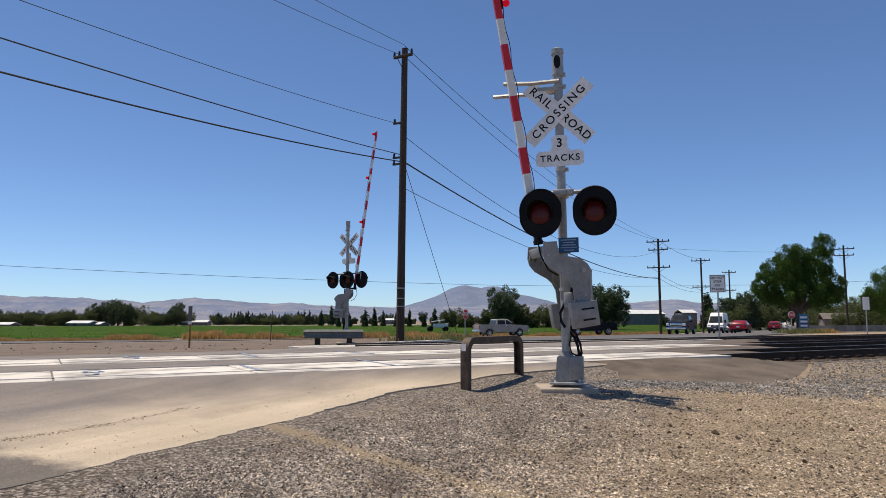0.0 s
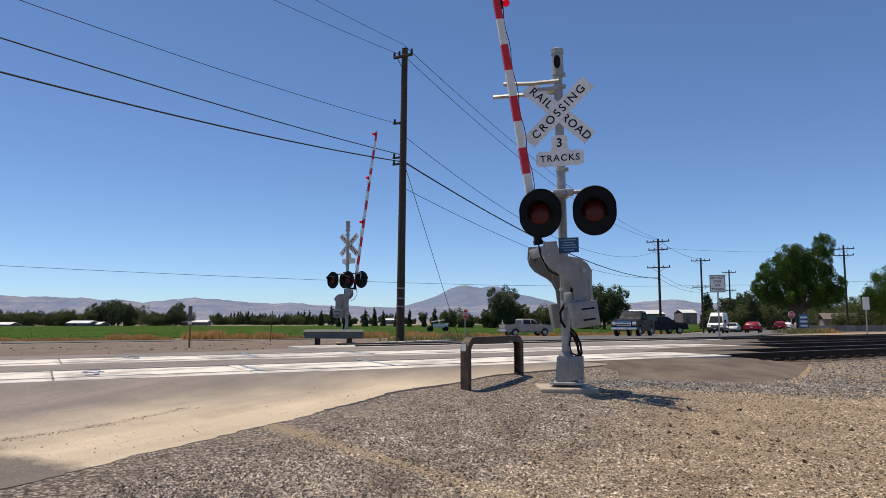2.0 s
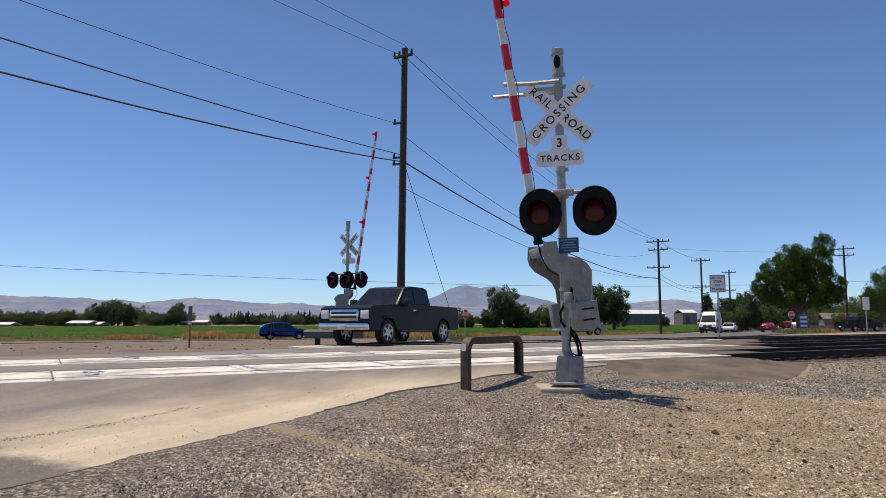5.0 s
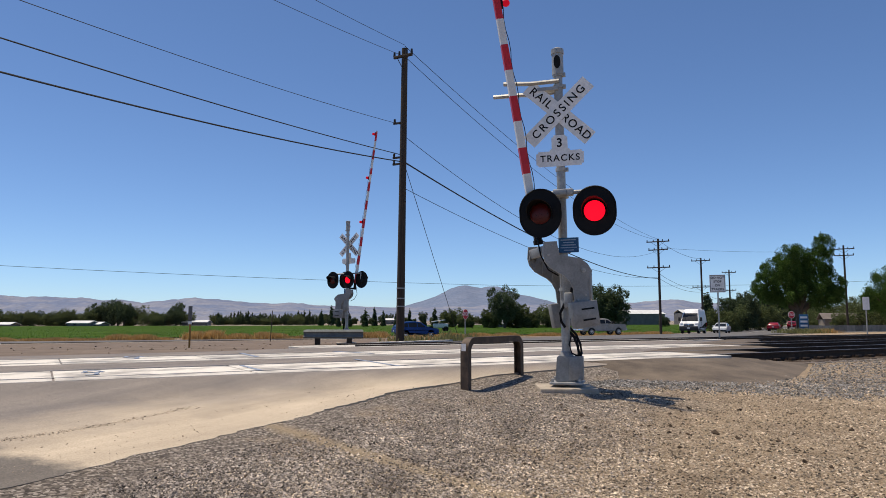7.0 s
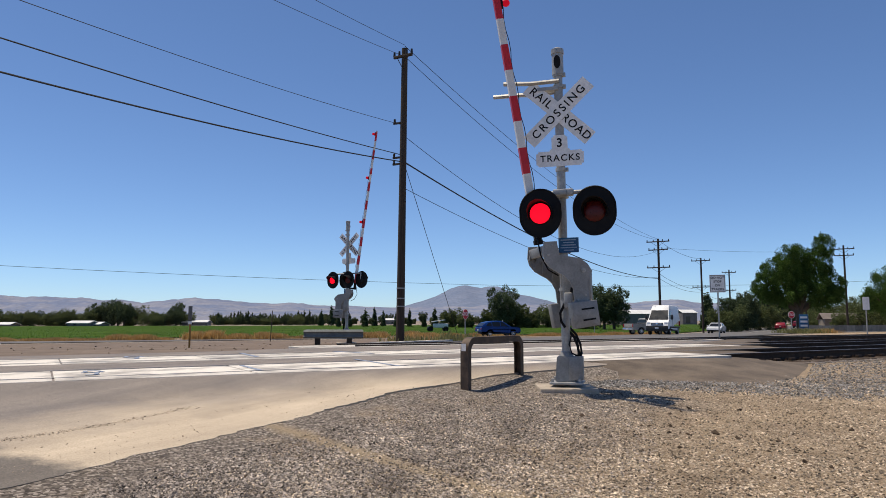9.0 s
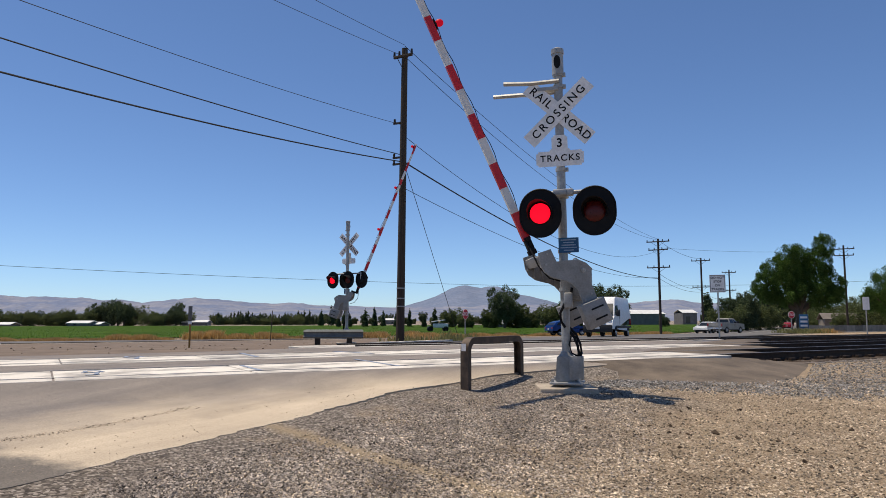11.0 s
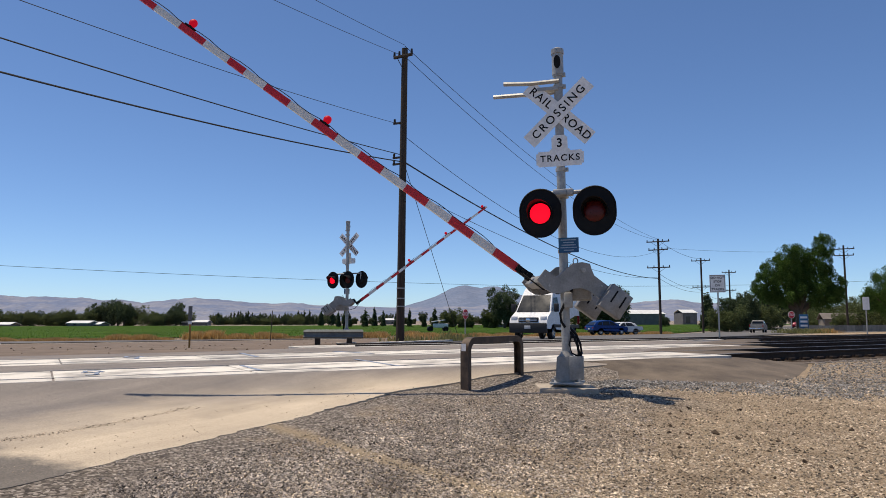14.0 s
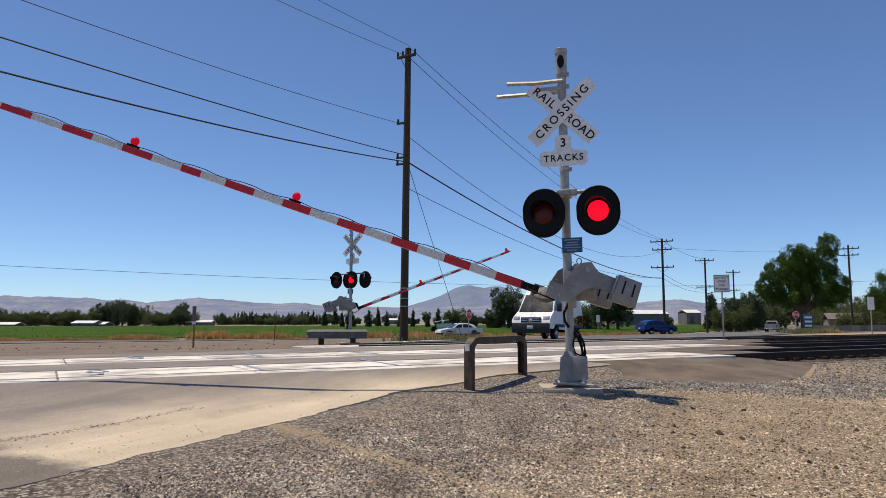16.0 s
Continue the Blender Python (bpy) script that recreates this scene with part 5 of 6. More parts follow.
def build_hills():
    # distance haze is mixed into both base colours as blue-grey
    far = hill_material("haze_tinted_hills", (0.15, 0.18, 0.265), (0.245, 0.25, 0.29))
    peak = hill_material("haze_tinted_mountain", (0.14, 0.175, 0.255), (0.17, 0.2, 0.275))
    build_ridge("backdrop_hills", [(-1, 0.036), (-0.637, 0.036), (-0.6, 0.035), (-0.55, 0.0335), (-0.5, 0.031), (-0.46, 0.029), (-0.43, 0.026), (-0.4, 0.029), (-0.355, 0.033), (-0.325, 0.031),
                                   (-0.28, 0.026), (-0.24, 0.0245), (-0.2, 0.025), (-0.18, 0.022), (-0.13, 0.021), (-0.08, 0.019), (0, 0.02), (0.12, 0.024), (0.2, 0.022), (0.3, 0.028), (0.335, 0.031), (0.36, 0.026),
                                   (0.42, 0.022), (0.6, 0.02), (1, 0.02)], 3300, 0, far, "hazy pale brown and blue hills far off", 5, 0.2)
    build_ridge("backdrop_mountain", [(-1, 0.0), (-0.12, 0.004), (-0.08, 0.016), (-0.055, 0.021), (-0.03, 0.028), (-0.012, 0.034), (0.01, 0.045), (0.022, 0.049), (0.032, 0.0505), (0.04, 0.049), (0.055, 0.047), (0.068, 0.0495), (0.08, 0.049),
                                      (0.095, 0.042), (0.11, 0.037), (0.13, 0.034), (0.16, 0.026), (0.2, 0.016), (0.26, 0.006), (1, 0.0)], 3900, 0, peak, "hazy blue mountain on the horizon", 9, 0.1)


def build_house(m, w, d, h, roof_h, wall, roof, label, windows=(), category="house", name="house"):
    t = thing(name, m, label, category, "far buildings")
    bm = B()
    box(bm, (0, 0, h / 2 - 0.2), (w, d, h + 0.4))
    part("wall", bm, wall, t, smooth=0)
    bm = B()
    o = 0.3
    prism(bm, [(-d / 2 - o, h - 0.05), (0, h + roof_h), (d / 2 + o, h - 0.05), (d / 2 + o, h + 0.08), (0, h + roof_h + 0.16), (-d / 2 - o, h + 0.08)], -w / 2 - o, w / 2 + o)
    bmesh.ops.transform(bm, matrix=pose(0, 0, 0, 0, 0, 90), verts=bm.verts)
    part("roof", bm, roof, t, smooth=0)
    for x, z, ww, hh in windows:
        bm = B()
        box(bm, (x, -d / 2 - 0.02, z), (ww, 0.06, hh))
        wd = part("window", bm, M_DARKGLASS, t)
    return t


def build_buildings():
    x, y = at(0.281, 300)
    build_house(pose(x, y, -1.0, 0, 0, 5), 17, 14, 4.6, 1.6, M_SHED, M_ROOF, "long grey shed with a pale metal roof", category="shed", name="shed")
    x, y = at(0.347, 330)
    build_house(pose(x, y, -1.0, 0, 0, 8), 7, 9, 5.4, 1.4, M_SHED, M_ROOF, "grey barn with a pale roof", [(-1, 2.2, 2.0, 3.0)], category="barn", name="barn")
    for u, d, w, h in ((-0.632, 232, 9, 0.5), (-0.515, 225, 7, 1.0), (-0.495, 228, 5, 0.6), (-0.352, 262, 9, 1.2), (-0.245, 330, 6, 1.5), (-0.07, 330, 8, 2.0), (0.075, 190, 4, 1.0)):
        x, y = at(u, d)
        build_house(pose(x, y, -1.0, 0, 0, random.uniform(-8, 8)), w, 6, h, 0.7, M_SHED, M_ROOF, "low farm building with a white roof", [(-1, 0.7, 0.8, 0.5)], "farm building", "farm_building")
    x, y = at(0.582, 125)
    build_house(pose(x, y, -0.9, 0, 0, -20), 9, 7, 2.0, 1.0, M_WALL, M_SHINGLE, "single-storey house with a brown roof", [(-2.5, 1.4, 1.4, 1.0), (0, 1.4, 1.2, 1.0), (2.6, 1.4, 1.2, 1.0)])
    x, y = at(0.628, 132)
    build_house(pose(x, y, -0.9, 0, 0, -25), 10, 6, 2.2, 1.0, M_WALL, M_SHINGLE, "beige house with a brown roof", [(-2.5, 1.5, 1.4, 1.1), (1.6, 1.5, 1.2, 1.1)])
    # yard wall and earth bank beside the far tracks
    bm = B()
    pts = [(sp(s, 24.2 + 0.12 * math.sin(s))) for s in np.arange(36.6, 130, 3.0)]
    for a, c in zip(pts, pts[1:]):
        ax = Vector((a[0], a[1], -0.2))
        d = Vector((c[0] - a[0], c[1] - a[1], 0))
        box(bm, ax + d / 2, (d.length * 1.02, 0.9, 0.5), rot=pose(0, 0, 0, 0, 0, math.degrees(math.atan2(d.y, d.x))), bev=0.08)
    tagged(part("earth_bank", bm, M_TIE), "dark timber-edged bank beside the tracks", "retaining bank", kind="structure")
    strip("yard", [(43 + 5 * i, 82.5 + 2.9 * i) for i in range(12)], 7.0, ground_z, M_CONC, "pale dusty yard in front of the houses", "ground", 0.03)
    # fence along the yard
    f = thing("yard_fence", pose(0, 0, 0), "weathered wooden yard fence", "fence")
    for i in range(22):
        x, y = 46 + i * 1.4, 90 + i * 0.55
        bm = B()
        box(bm, (x, y, ground_z(to_p(x, y)) + 0.35), (1.36, 0.06, 1.0 + 0.15 * random.random()), rot=pose(0, 0, 0, 0, 0, 16))
        part("board_panel", bm, M_BOARD, f)


def build_small():
    # the no-stopping sign past the tracks
    build_sign_post(11.45, 29.0, 0.0, 2.85, 0.62, 0.74, ["DO NOT", "STOP", "ON", "TRACKS"], "white do not stop on tracks sign on a post", 0.125, -22)
    build_stop_sign(1.5, 47.5, -0.35, 1.72, "red stop sign beside the far road", 55)
    build_stop_sign(34.9, 70.0, -0.6, 2.1, "red stop sign by the intersection", 5)
    build_sign_post(18.6, 86.0, -0.8, 2.4, 0.45, 0.9, ["", ""], "small white sign on a post at the field", 0.1, 10, False)
    # backs of signs and markers
    build_sign_post(30.0, 49.5, 0.0, 2.6, 0.55, 0.9, [], "grey sign seen from behind by the tracks", 0.1, 10, False)
    s = thing("track_marker", pose(-8.75, 24.2, 0.02, 0, 0, 12), "tall narrow track marker on a rusty post", "marker post")
    bm = B()
    box(bm, (0, 0, 0.55), (0.06, 0.05, 1.2))
    part("post", bm, M_OCHRE, s)
    bm = B()
    box(bm, (0, -0.04, 1.17), (0.13, 0.02, 0.52), bev=0.005)
    part("marker_plate", bm, M_SHED, s, "dark grey plate")
    bm = B()
    box(bm, (0, -0.04, 0.85), (0.13, 0.02, 0.1), bev=0.004)
    part("lower_plate", bm, M_SIGN, s, "small white plate")
    d = thing("delineator", pose(-10.6, 43.0, -0.35), "thin leaning steel marker stake", "marker post")
    bm = B()
    tube(bm, [(0, 0, -0.1), (0.1, 0, 1.9)], 0.025, 6)
    part("stake", bm, M_RUST, d)
    # blue information board by the intersection
    b_ = thing("notice_board", pose(36.9, 71.5, -0.65, 0, 0, -15), "blue and white notice board by the road", "notice board")
    bm = B()
    box(bm, (0, 0, 1.15), (0.85, 0.08, 2.1), bev=0.01)
    bd = part("board", bm, M_BLUE, b_)
    for i in range(4):
        bm = B()
        box(bm, (0, -0.045, 1.9 - 0.42 * i), (0.66, 0.006, 0.2))
        part("print_line", bm, M_SIGN, bd)
    # parked farm machine in the crop
    t = thing("farm_trailer", pose(-0.8, 118.0, -0.9, 0, 0, 10), "small white farm machine parked in the field", "farm machine")
    bm = B()
    box(bm, (0.4, 0, 0.95), (2.4, 1.4, 0.7), bev=0.1)
    part("body", bm, M_ROOF, t)
    bm = B()
    box(bm, (0.0, 0, 1.75), (2.2, 1.5, 0.1), rot=pose(0, 0, 0, 0, -8, 0))
    part("canopy", bm, M_ROOF, t)
    for x in (-1.4, 1.2):
        bm = B()
        cyl(bm, (x, -0.7, 0.42), (x, 0.7, 0.42), 0.45)
        part("wheel", bm, M_BLACK, t)
    # marks on the crossing: slanting panel seams laid on as long strips, and two painted groups of short strokes
    for px, py, ln, wd, rz in [(-2.9, 10.62, 1.28, 0.07, -61.6), (-4.04, 14.58, 1.84, 0.09, -63.9), (-1.16, 12.0, 2.13, 0.07, -64.0), (-2.02, 15.69, 1.5, 0.1, -47.0)]:
        bm = B()
        box(bm, (0, 0, 0), (ln, wd, 0.004))
        tagged(part("crossing_mark", bm, M_MARK, None, "", pose(px, py, 0.248, 0, 0, rz)), "pale blue-grey slanting seam across the crossing panels", "road marking", "survey marks")
    for cx, cy, big in ((-4.79, 9.63, 1.0), (-5.97, 13.54, 1.3)):
        bm = B()
        for dx, dy, ln, wd, rz in ((-0.03, 0.42, 0.16, 0.07, 5), (-0.04, 0.05, 0.2, 0.06, -8), (0.0, -0.4, 0.17, 0.07, 4), (-0.09, 0.2, 0.05, 0.42, 3), (0.05, -0.15, 0.05, 0.55, -4), (0.1, 0.25, 0.04, 0.3, 12)):
            box(bm, (dx * big, dy * big, 0), (ln * big, wd * big, 0.004), rot=pose(0, 0, 0, 0, 0, rz))
        tagged(part("crossing_mark", bm, M_MARK, None, "", pose(cx, cy, 0.248, 0, 0, math.degrees(math.atan2(-cx, cy)))), "group of faded blue spray-painted strokes", "road marking", "survey marks")


M_OCHRE = surface("rusty_yellow_paint", (0.16, 0.075, 0.02), (0.42, 0.25, 0.06), 5, 0.8, bumpy=0.1)
M_MARK = surface("faded_paint_and_seam", (0.13, 0.17, 0.26), (0.3, 0.34, 0.42), 9, 0.8, bumpy=0)
M_LINE = surface("worn_white_line", (0.42, 0.41, 0.39), (0.66, 0.65, 0.62), 5, 0.8, bumpy=0)
M_BERM = surface("bare_soil", (0.1, 0.073, 0.053), (0.19, 0.142, 0.105), 0.8, 0.95, fine=12, bumpy=0.6, dist=0.03)
build_ground()
build_main_road()
build_far_road()
strip("frontage_road", [frontage(k) for k in np.arange(-220, 260, 4.0)], 7.6, ground_z, M_FAR_ROAD, "grey asphalt road beyond the tracks", "road", 0.045)
# worn paint along both roads
for nm, a, b_, w in (("lane_line", (-12.4, 33), (-12.4, 50), 0.16), ("lane_line", (-12.4, 66), (-12.4, 230), 0.16), ("edge_line", (-8.4, 62), (-8.4, 200), 0.15), ("edge_line", (-8.4, 26), (-8.4, 50), 0.15), ("edge_line", (-16.4, 28), (-16.4, 47), 0.15)):
    strip(nm, [mp(a[0], p) for p in np.arange(a[1], b_[1], 1.5)], w, road_z, M_LINE, "worn white paint line on the road", "road marking", 0.022 if a[1] < 60 else 0.04)
def build_kerb():
    """The white-painted edging on the far side of the paving, behind the tracks."""
    bm = B()
    ps = np.arange(20.6, 26.5, 0.6)
    prev = None
    for p in ps:
        x, y = mp(float(np.interp(p, [17.1, 20, 25, 31], [-13.2, -12.9, -14.4, -16.5])) - 0.1, p)
        if prev:
            d = Vector((x - prev[0], y - prev[1], 0))
            box(bm, ((x + prev[0]) / 2, (y + prev[1]) / 2, road_z(p) - 0.04), (d.length * 1.01, 0.3, 0.22), rot=pose(0, 0, 0, 0, 0, math.degrees(math.atan2(d.y, d.x))))
        prev = (x, y)
    tagged(part("kerb", bm, M_PANEL), "whitened concrete kerb beside the paving", "kerb", kind="structure")


build_kerb()
# bare soil between the tracks and the road behind them
def build_soil():
    vs, fs = [], []
    ps, n_ = [17.15, 20, 23.3, 26.7, 29, 31, 36, 42, 48], 60
    for p in ps:
        s1 = float(np.interp(p, [17, 20, 27, 36, 48], [5.5, 8.3, 16.3, 27.5, 44]))
        for i in range(n_):
            s_ = -140 + (s1 + 140) * (i / (n_ - 1)) ** 0.6
            vs.append((*sp(s_, p), ground_z(p) + 0.014))
    for j in range(len(ps) - 1):
        for i in range(n_ - 1):
            fs.append((j * n_ + i, j * n_ + i + 1, (j + 1) * n_ + i + 1, (j + 1) * n_ + i))
    tagged(new("soil_verge", rawmesh("soil_verge", vs, fs, M_BERM, 1)), "bare brown soil beside the tracks", "ground", kind="structure")

    def clod(rng):
        s_, p = rng.uniform(-25, 12), rng.uniform(17.5, 33)
        x, y = sp(s_, p)
        return x, y, ground_z(p) + 0.014
    stone_field("soil_clods", 500, clod, 0.028, M_BERM, "lumps of brown soil beside the tracks", 12)


build_soil()
build_apron()
build_tracks()
build_pad(pose(1.757, 10.0, -0.05, 0, 0, -10), "square concrete pad under the signal")
build_pad(pose(-3.98, 28.9, -0.02), "square concrete pad under the far signal")
build_hoop()
build_barrier()
build_lines()
build_hills()
build_fields()
build_trees()
build_buildings()
build_small()
build_stones()


# ---- vehicles
def paint(name, lo, hi, rough=0.3, coat=0.3):
    return surface(name, lo, hi, 2, rough, 0.0, fine=10, bumpy=0, coat=coat, spec=0.1)


M_TYRE = surface("tyre_rubber", (0.012, 0.012, 0.012), (0.025, 0.024, 0.023), 6, 0.85, bumpy=0.1)
M_RIM = surface("wheel_rim", (0.35, 0.35, 0.36), (0.55, 0.55, 0.56), 5, 0.3, 0.8, bumpy=0)
M_CHROME = surface("chrome", (0.6, 0.6, 0.62), (0.75, 0.75, 0.77), 5, 0.12, 1.0, bumpy=0)
M_TRIM = surface("black_plastic", (0.014, 0.014, 0.015), (0.026, 0.026, 0.027), 5, 0.6, bumpy=0.05)
M_GLASS = surface("tinted_glass", (0.01, 0.012, 0.014), (0.018, 0.02, 0.023), 2, 0.06, bumpy=0, spec=0.35)
M_LAMP = surface("headlamp_glass", (0.55, 0.56, 0.58), (0.75, 0.76, 0.78), 5, 0.12, bumpy=0)
M_TAIL = surface("tail_lamp", (0.22, 0.01, 0.012), (0.32, 0.016, 0.018), 5, 0.2, bumpy=0)
M_PLATE = surface("blank_plate", (0.5, 0.5, 0.5), (0.62, 0.62, 0.62), 5, 0.5, bumpy=0)


def wheel_mesh(r, w):
    bm = B()
    cyl(bm, (0, -w / 2, 0), (0, w / 2, 0), r, r, 22)
    bmesh.ops.bevel(bm, geom=[e for e in bm.edges if abs(e.verts[0].co.y - e.verts[1].co.y) < 1e-4], offset=0.035, segments=2, affect="EDGES")
    ty = mesh_of("tyre", bm, M_TYRE)
    bm = B()
    cyl(bm, (0, -w / 2 - 0.006, 0), (0, w / 2 + 0.006, 0), r * 0.28, r * 0.28, 12)
    for i in range(6):
        a = 2 * math.pi * i / 6
        box(bm, (r * 0.42 * math.cos(a), 0, r * 0.42 * math.sin(a)), (r * 0.5, w + 0.008, r * 0.17), rot=pose(0, 0, 0, 0, -math.degrees(a), 0))
    for i in range(20):
        a, c = 2 * math.pi * i / 20, 2 * math.pi * (i + 1) / 20
        for sy in (-1, 1):
            tube(bm, [(r * 0.62 * math.cos(a), sy * (w / 2), r * 0.62 * math.sin(a)), (r * 0.62 * math.cos(c), sy * (w / 2), r * 0.62 * math.sin(c))], 0.02, 4)
    return ty, mesh_of("rim", bm, M_RIM)


def build_vehicle(name, spec, label, category):
    """A vehicle facing +x, origin on the ground amid the wheels. spec: outline of body, cabin, glass and fittings."""
    v = thing(name, pose(0, 0, 0), label, category)
    L, W, r = spec["length"], spec["width"], spec["wheel"]
    wb, f0 = spec["base"], spec["front_axle"]
    paintm = spec["paint"]
    body = spec["body"]
    # wheel arches are cut into the outline
    def arched(poly):
        out = []
        zb = min(z for _, z in poly)
        pts = []
        for ax in (f0 - wb, f0):
            for a in range(180, -1, -30):
                pts.append((ax + (r + 0.07) * math.cos(radians(a)), max(zb, r + (r + 0.07) * math.sin(radians(a)))))
        return pts
    low = min(z for _, z in body)
    front_low = max(x for x, z in body if z <= low + 0.01)
    rear_low = min(x for x, z in body if z <= low + 0.01)
    outline = [(rear_low, low)] + arched(body) + [(front_low, low)] + [q for q in body if q[1] > low + 0.01]
    bm = B()
    hw = W / 2
    prism(bm, outline, -hw, hw, half=lambda z: hw - 0.06 * max(0, (z - 0.75)) ** 1.5 - 0.05 * max(0, 0.55 - z))
    bo = part("body", bm, paintm, v, smooth=40)
    bm = B()
    cb = spec["cabin"]
    z0, z1 = min(z for _, z in cb), max(z for _, z in cb)
    nar = spec.get("narrow", 0.2)
    half = lambda z: hw - 0.03 - nar * max(0, (z - z0) / (z1 - z0)) ** 1.2
    prism(bm, cb, -hw, hw, half=half, bev=0.03)
    cab = part("cabin", bm, paintm, v, smooth=45)
    for i, g in enumerate(spec["glass"]):
        for sy in (-1, 1):
            bm = B()
            vs = [bm.verts.new((x, sy * (half(z) + 0.008), z)) for x, z in g]
            bm.faces.new(vs)
            r_ = bmesh.ops.extrude_face_region(bm, geom=bm.faces[:])
            bmesh.ops.translate(bm, verts=[q for q in r_["geom"] if isinstance(q, bmesh.types.BMVert)], vec=(0, -sy * 0.03, 0))
            bmesh.ops.recalc_face_normals(bm, faces=bm.faces)
            part("side_window", bm, M_GLASS, cab, smooth=0)
    for nm, (xa, za, xb, zb) in (("windscreen", spec["screen"]), ("rear_window", spec["rear"])):
        bm = B()
        d = Vector((xb - xa, 0, zb - za))
        nrm = Vector((-d.z, 0, d.x)).normalized() * (-0.012 if nm == "windscreen" else 0.012)
        q = []
        for (x, z) in ((xa, za), (xb, zb)):
            for sy in (-1, 1):
                q.append(Vector((x, sy * (half(z) - 0.09), z)))
        vs = [bm.verts.new(q[k] + nrm * f) for f in (1, -1) for k in (0, 1, 3, 2)]
        bm.faces.new(vs[:4])
        bm.faces.new(vs[4:][::-1])
        for k in range(4):
            bm.faces.new((vs[k], vs[4 + k], vs[4 + (k + 1) % 4], vs[(k + 1) % 4]))
        bmesh.ops.recalc_face_normals(bm, faces=bm.faces)
        part(nm, bm, M_GLASS, cab, smooth=0)
    for nm, c, s, m_, host in spec["bits"]:
        sides = (-1, 1) if c[1] else (1,)
        for sy in sides:
            bm = B()
            box(bm, (c[0], c[1] * sy, c[2]), s, bev=min(s) * 0.2)
            part(nm, bm, m_, bo)
    ty, rm = spec["wheels"]
    wheels = []
    for x in (f0, f0 - wb):
        for sy in (-1, 1):
            w = new("wheel", ty)
            w.parent = v
            w.matrix_basis = pose(x, sy * (hw - 0.13), r)
            k = new("rim", rm)
            k.parent = w
            wheels.append(w)
    # dark underside
    bm = B()
    box(bm, (0, 0, low + 0.12), (L * 0.9, W - 0.5, 0.22))
    part("chassis", bm, M_TRIM, v)
    return v, wheels


def shrunk(spec, f):
    """The same vehicle, smaller by f all round."""
    out = dict(spec)
    for k in ("length", "width", "wheel", "base", "front_axle"):
        out[k] = spec[k] * f
    for k in ("body", "cabin"):
        out[k] = [(a * f, c * f) for a, c in spec[k]]
    out["glass"] = [[(a * f, c * f) for a, c in g] for g in spec["glass"]]
    out["screen"], out["rear"] = tuple(a * f for a in spec["screen"]), tuple(a * f for a in spec["rear"])
    out["bits"] = [(nm, tuple(a * f for a in c), tuple(a * f for a in sz), m_, h_) for nm, c, sz, m_, h_ in spec["bits"]]
    out["wheels"] = wheel_mesh(spec["wheel"] * f, 0.25 * f)
    return out


def pickup_spec(paintm, r=0.4, chrome=True, tall=1.92):
    k = tall / 1.92
    g = M_CHROME if chrome else M_TRIM
    return dict(length=5.8, width=2.0, wheel=r, base=3.6, front_axle=1.85, paint=paintm, wheels=wheel_mesh(r, 0.27), narrow=0.2,
                body=[(-2.85, 0.5), (2.8, 0.5), (2.9, 0.75), (2.88, 1.14 * k), (2.7, 1.22 * k), (1.2, 1.3 * k), (-0.75, 1.3 * k), (-2.85, 1.28 * k), (-2.9, 0.7)],
                cabin=[(-0.95, 1.2), (1.35, 1.25), (0.55, tall - 0.06), (0.2, tall), (-0.7, tall - 0.01), (-0.9, tall - 0.08)],
                glass=[[(0.22, 1.33 * k), (1.05, 1.33 * k), (0.52, tall - 0.16), (0.22, tall - 0.13)], [(-0.75, 1.33 * k), (0.12, 1.33 * k), (0.12, tall - 0.13), (-0.75, tall - 0.15)]],
                screen=(1.24, 1.33, 0.6, tall - 0.1), rear=(-0.95, 1.4, -0.915, tall - 0.15),
                bits=[("bumper", (2.93, 0, 0.62), (0.2, 1.95, 0.22), g, 0), ("rear_bumper", (-2.95, 0, 0.62), (0.2, 1.9, 0.2), g, 0), ("grille", (2.9, 0, 0.98), (0.08, 1.15, 0.36), g, 0),
                      ("grille_slot", (2.945, 0, 1.05), (0.02, 1.0, 0.07), M_TRIM, 0), ("grille_slot", (2.945, 0, 0.92), (0.02, 1.0, 0.07), M_TRIM, 0),
                      ("headlight", (2.86, 0.8, 1.0), (0.12, 0.32, 0.27), M_LAMP, 0), ("tail_light", (-2.9, 0.92, 1.05), (0.06, 0.14, 0.36), M_TAIL, 0),
                      ("mirror", (0.95, 1.12, 1.42), (0.14, 0.26, 0.26), M_TRIM, 0), ("door_handle", (0.25, 0.985, 1.18), (0.2, 0.04, 0.05), g, 0), ("door_seam", (0.16, 0.994, 0.9), (0.012, 0.012, 0.6), M_TRIM, 0),
                      ("bed_liner", (-1.9, 0, 1.285), (1.75, 1.6, 0.03), M_TRIM, 0), ("number_plate", (3.035, 0, 0.6), (0.01, 0.32, 0.16), M_PLATE, 0), ("tailgate_seam", (-2.9, 0, 0.85), (0.02, 1.5, 0.02), M_TRIM, 0),
                      ("rear_plate", (-3.055, 0, 0.62), (0.01, 0.32, 0.16), M_PLATE, 0), ("wheel_flare", (1.85, 0.99, 0.92), (0.7, 0.04, 0.06), paintm, 0), ("running_board", (0.1, 0.95, 0.46), (2.2, 0.2, 0.06), M_TRIM, 0)])


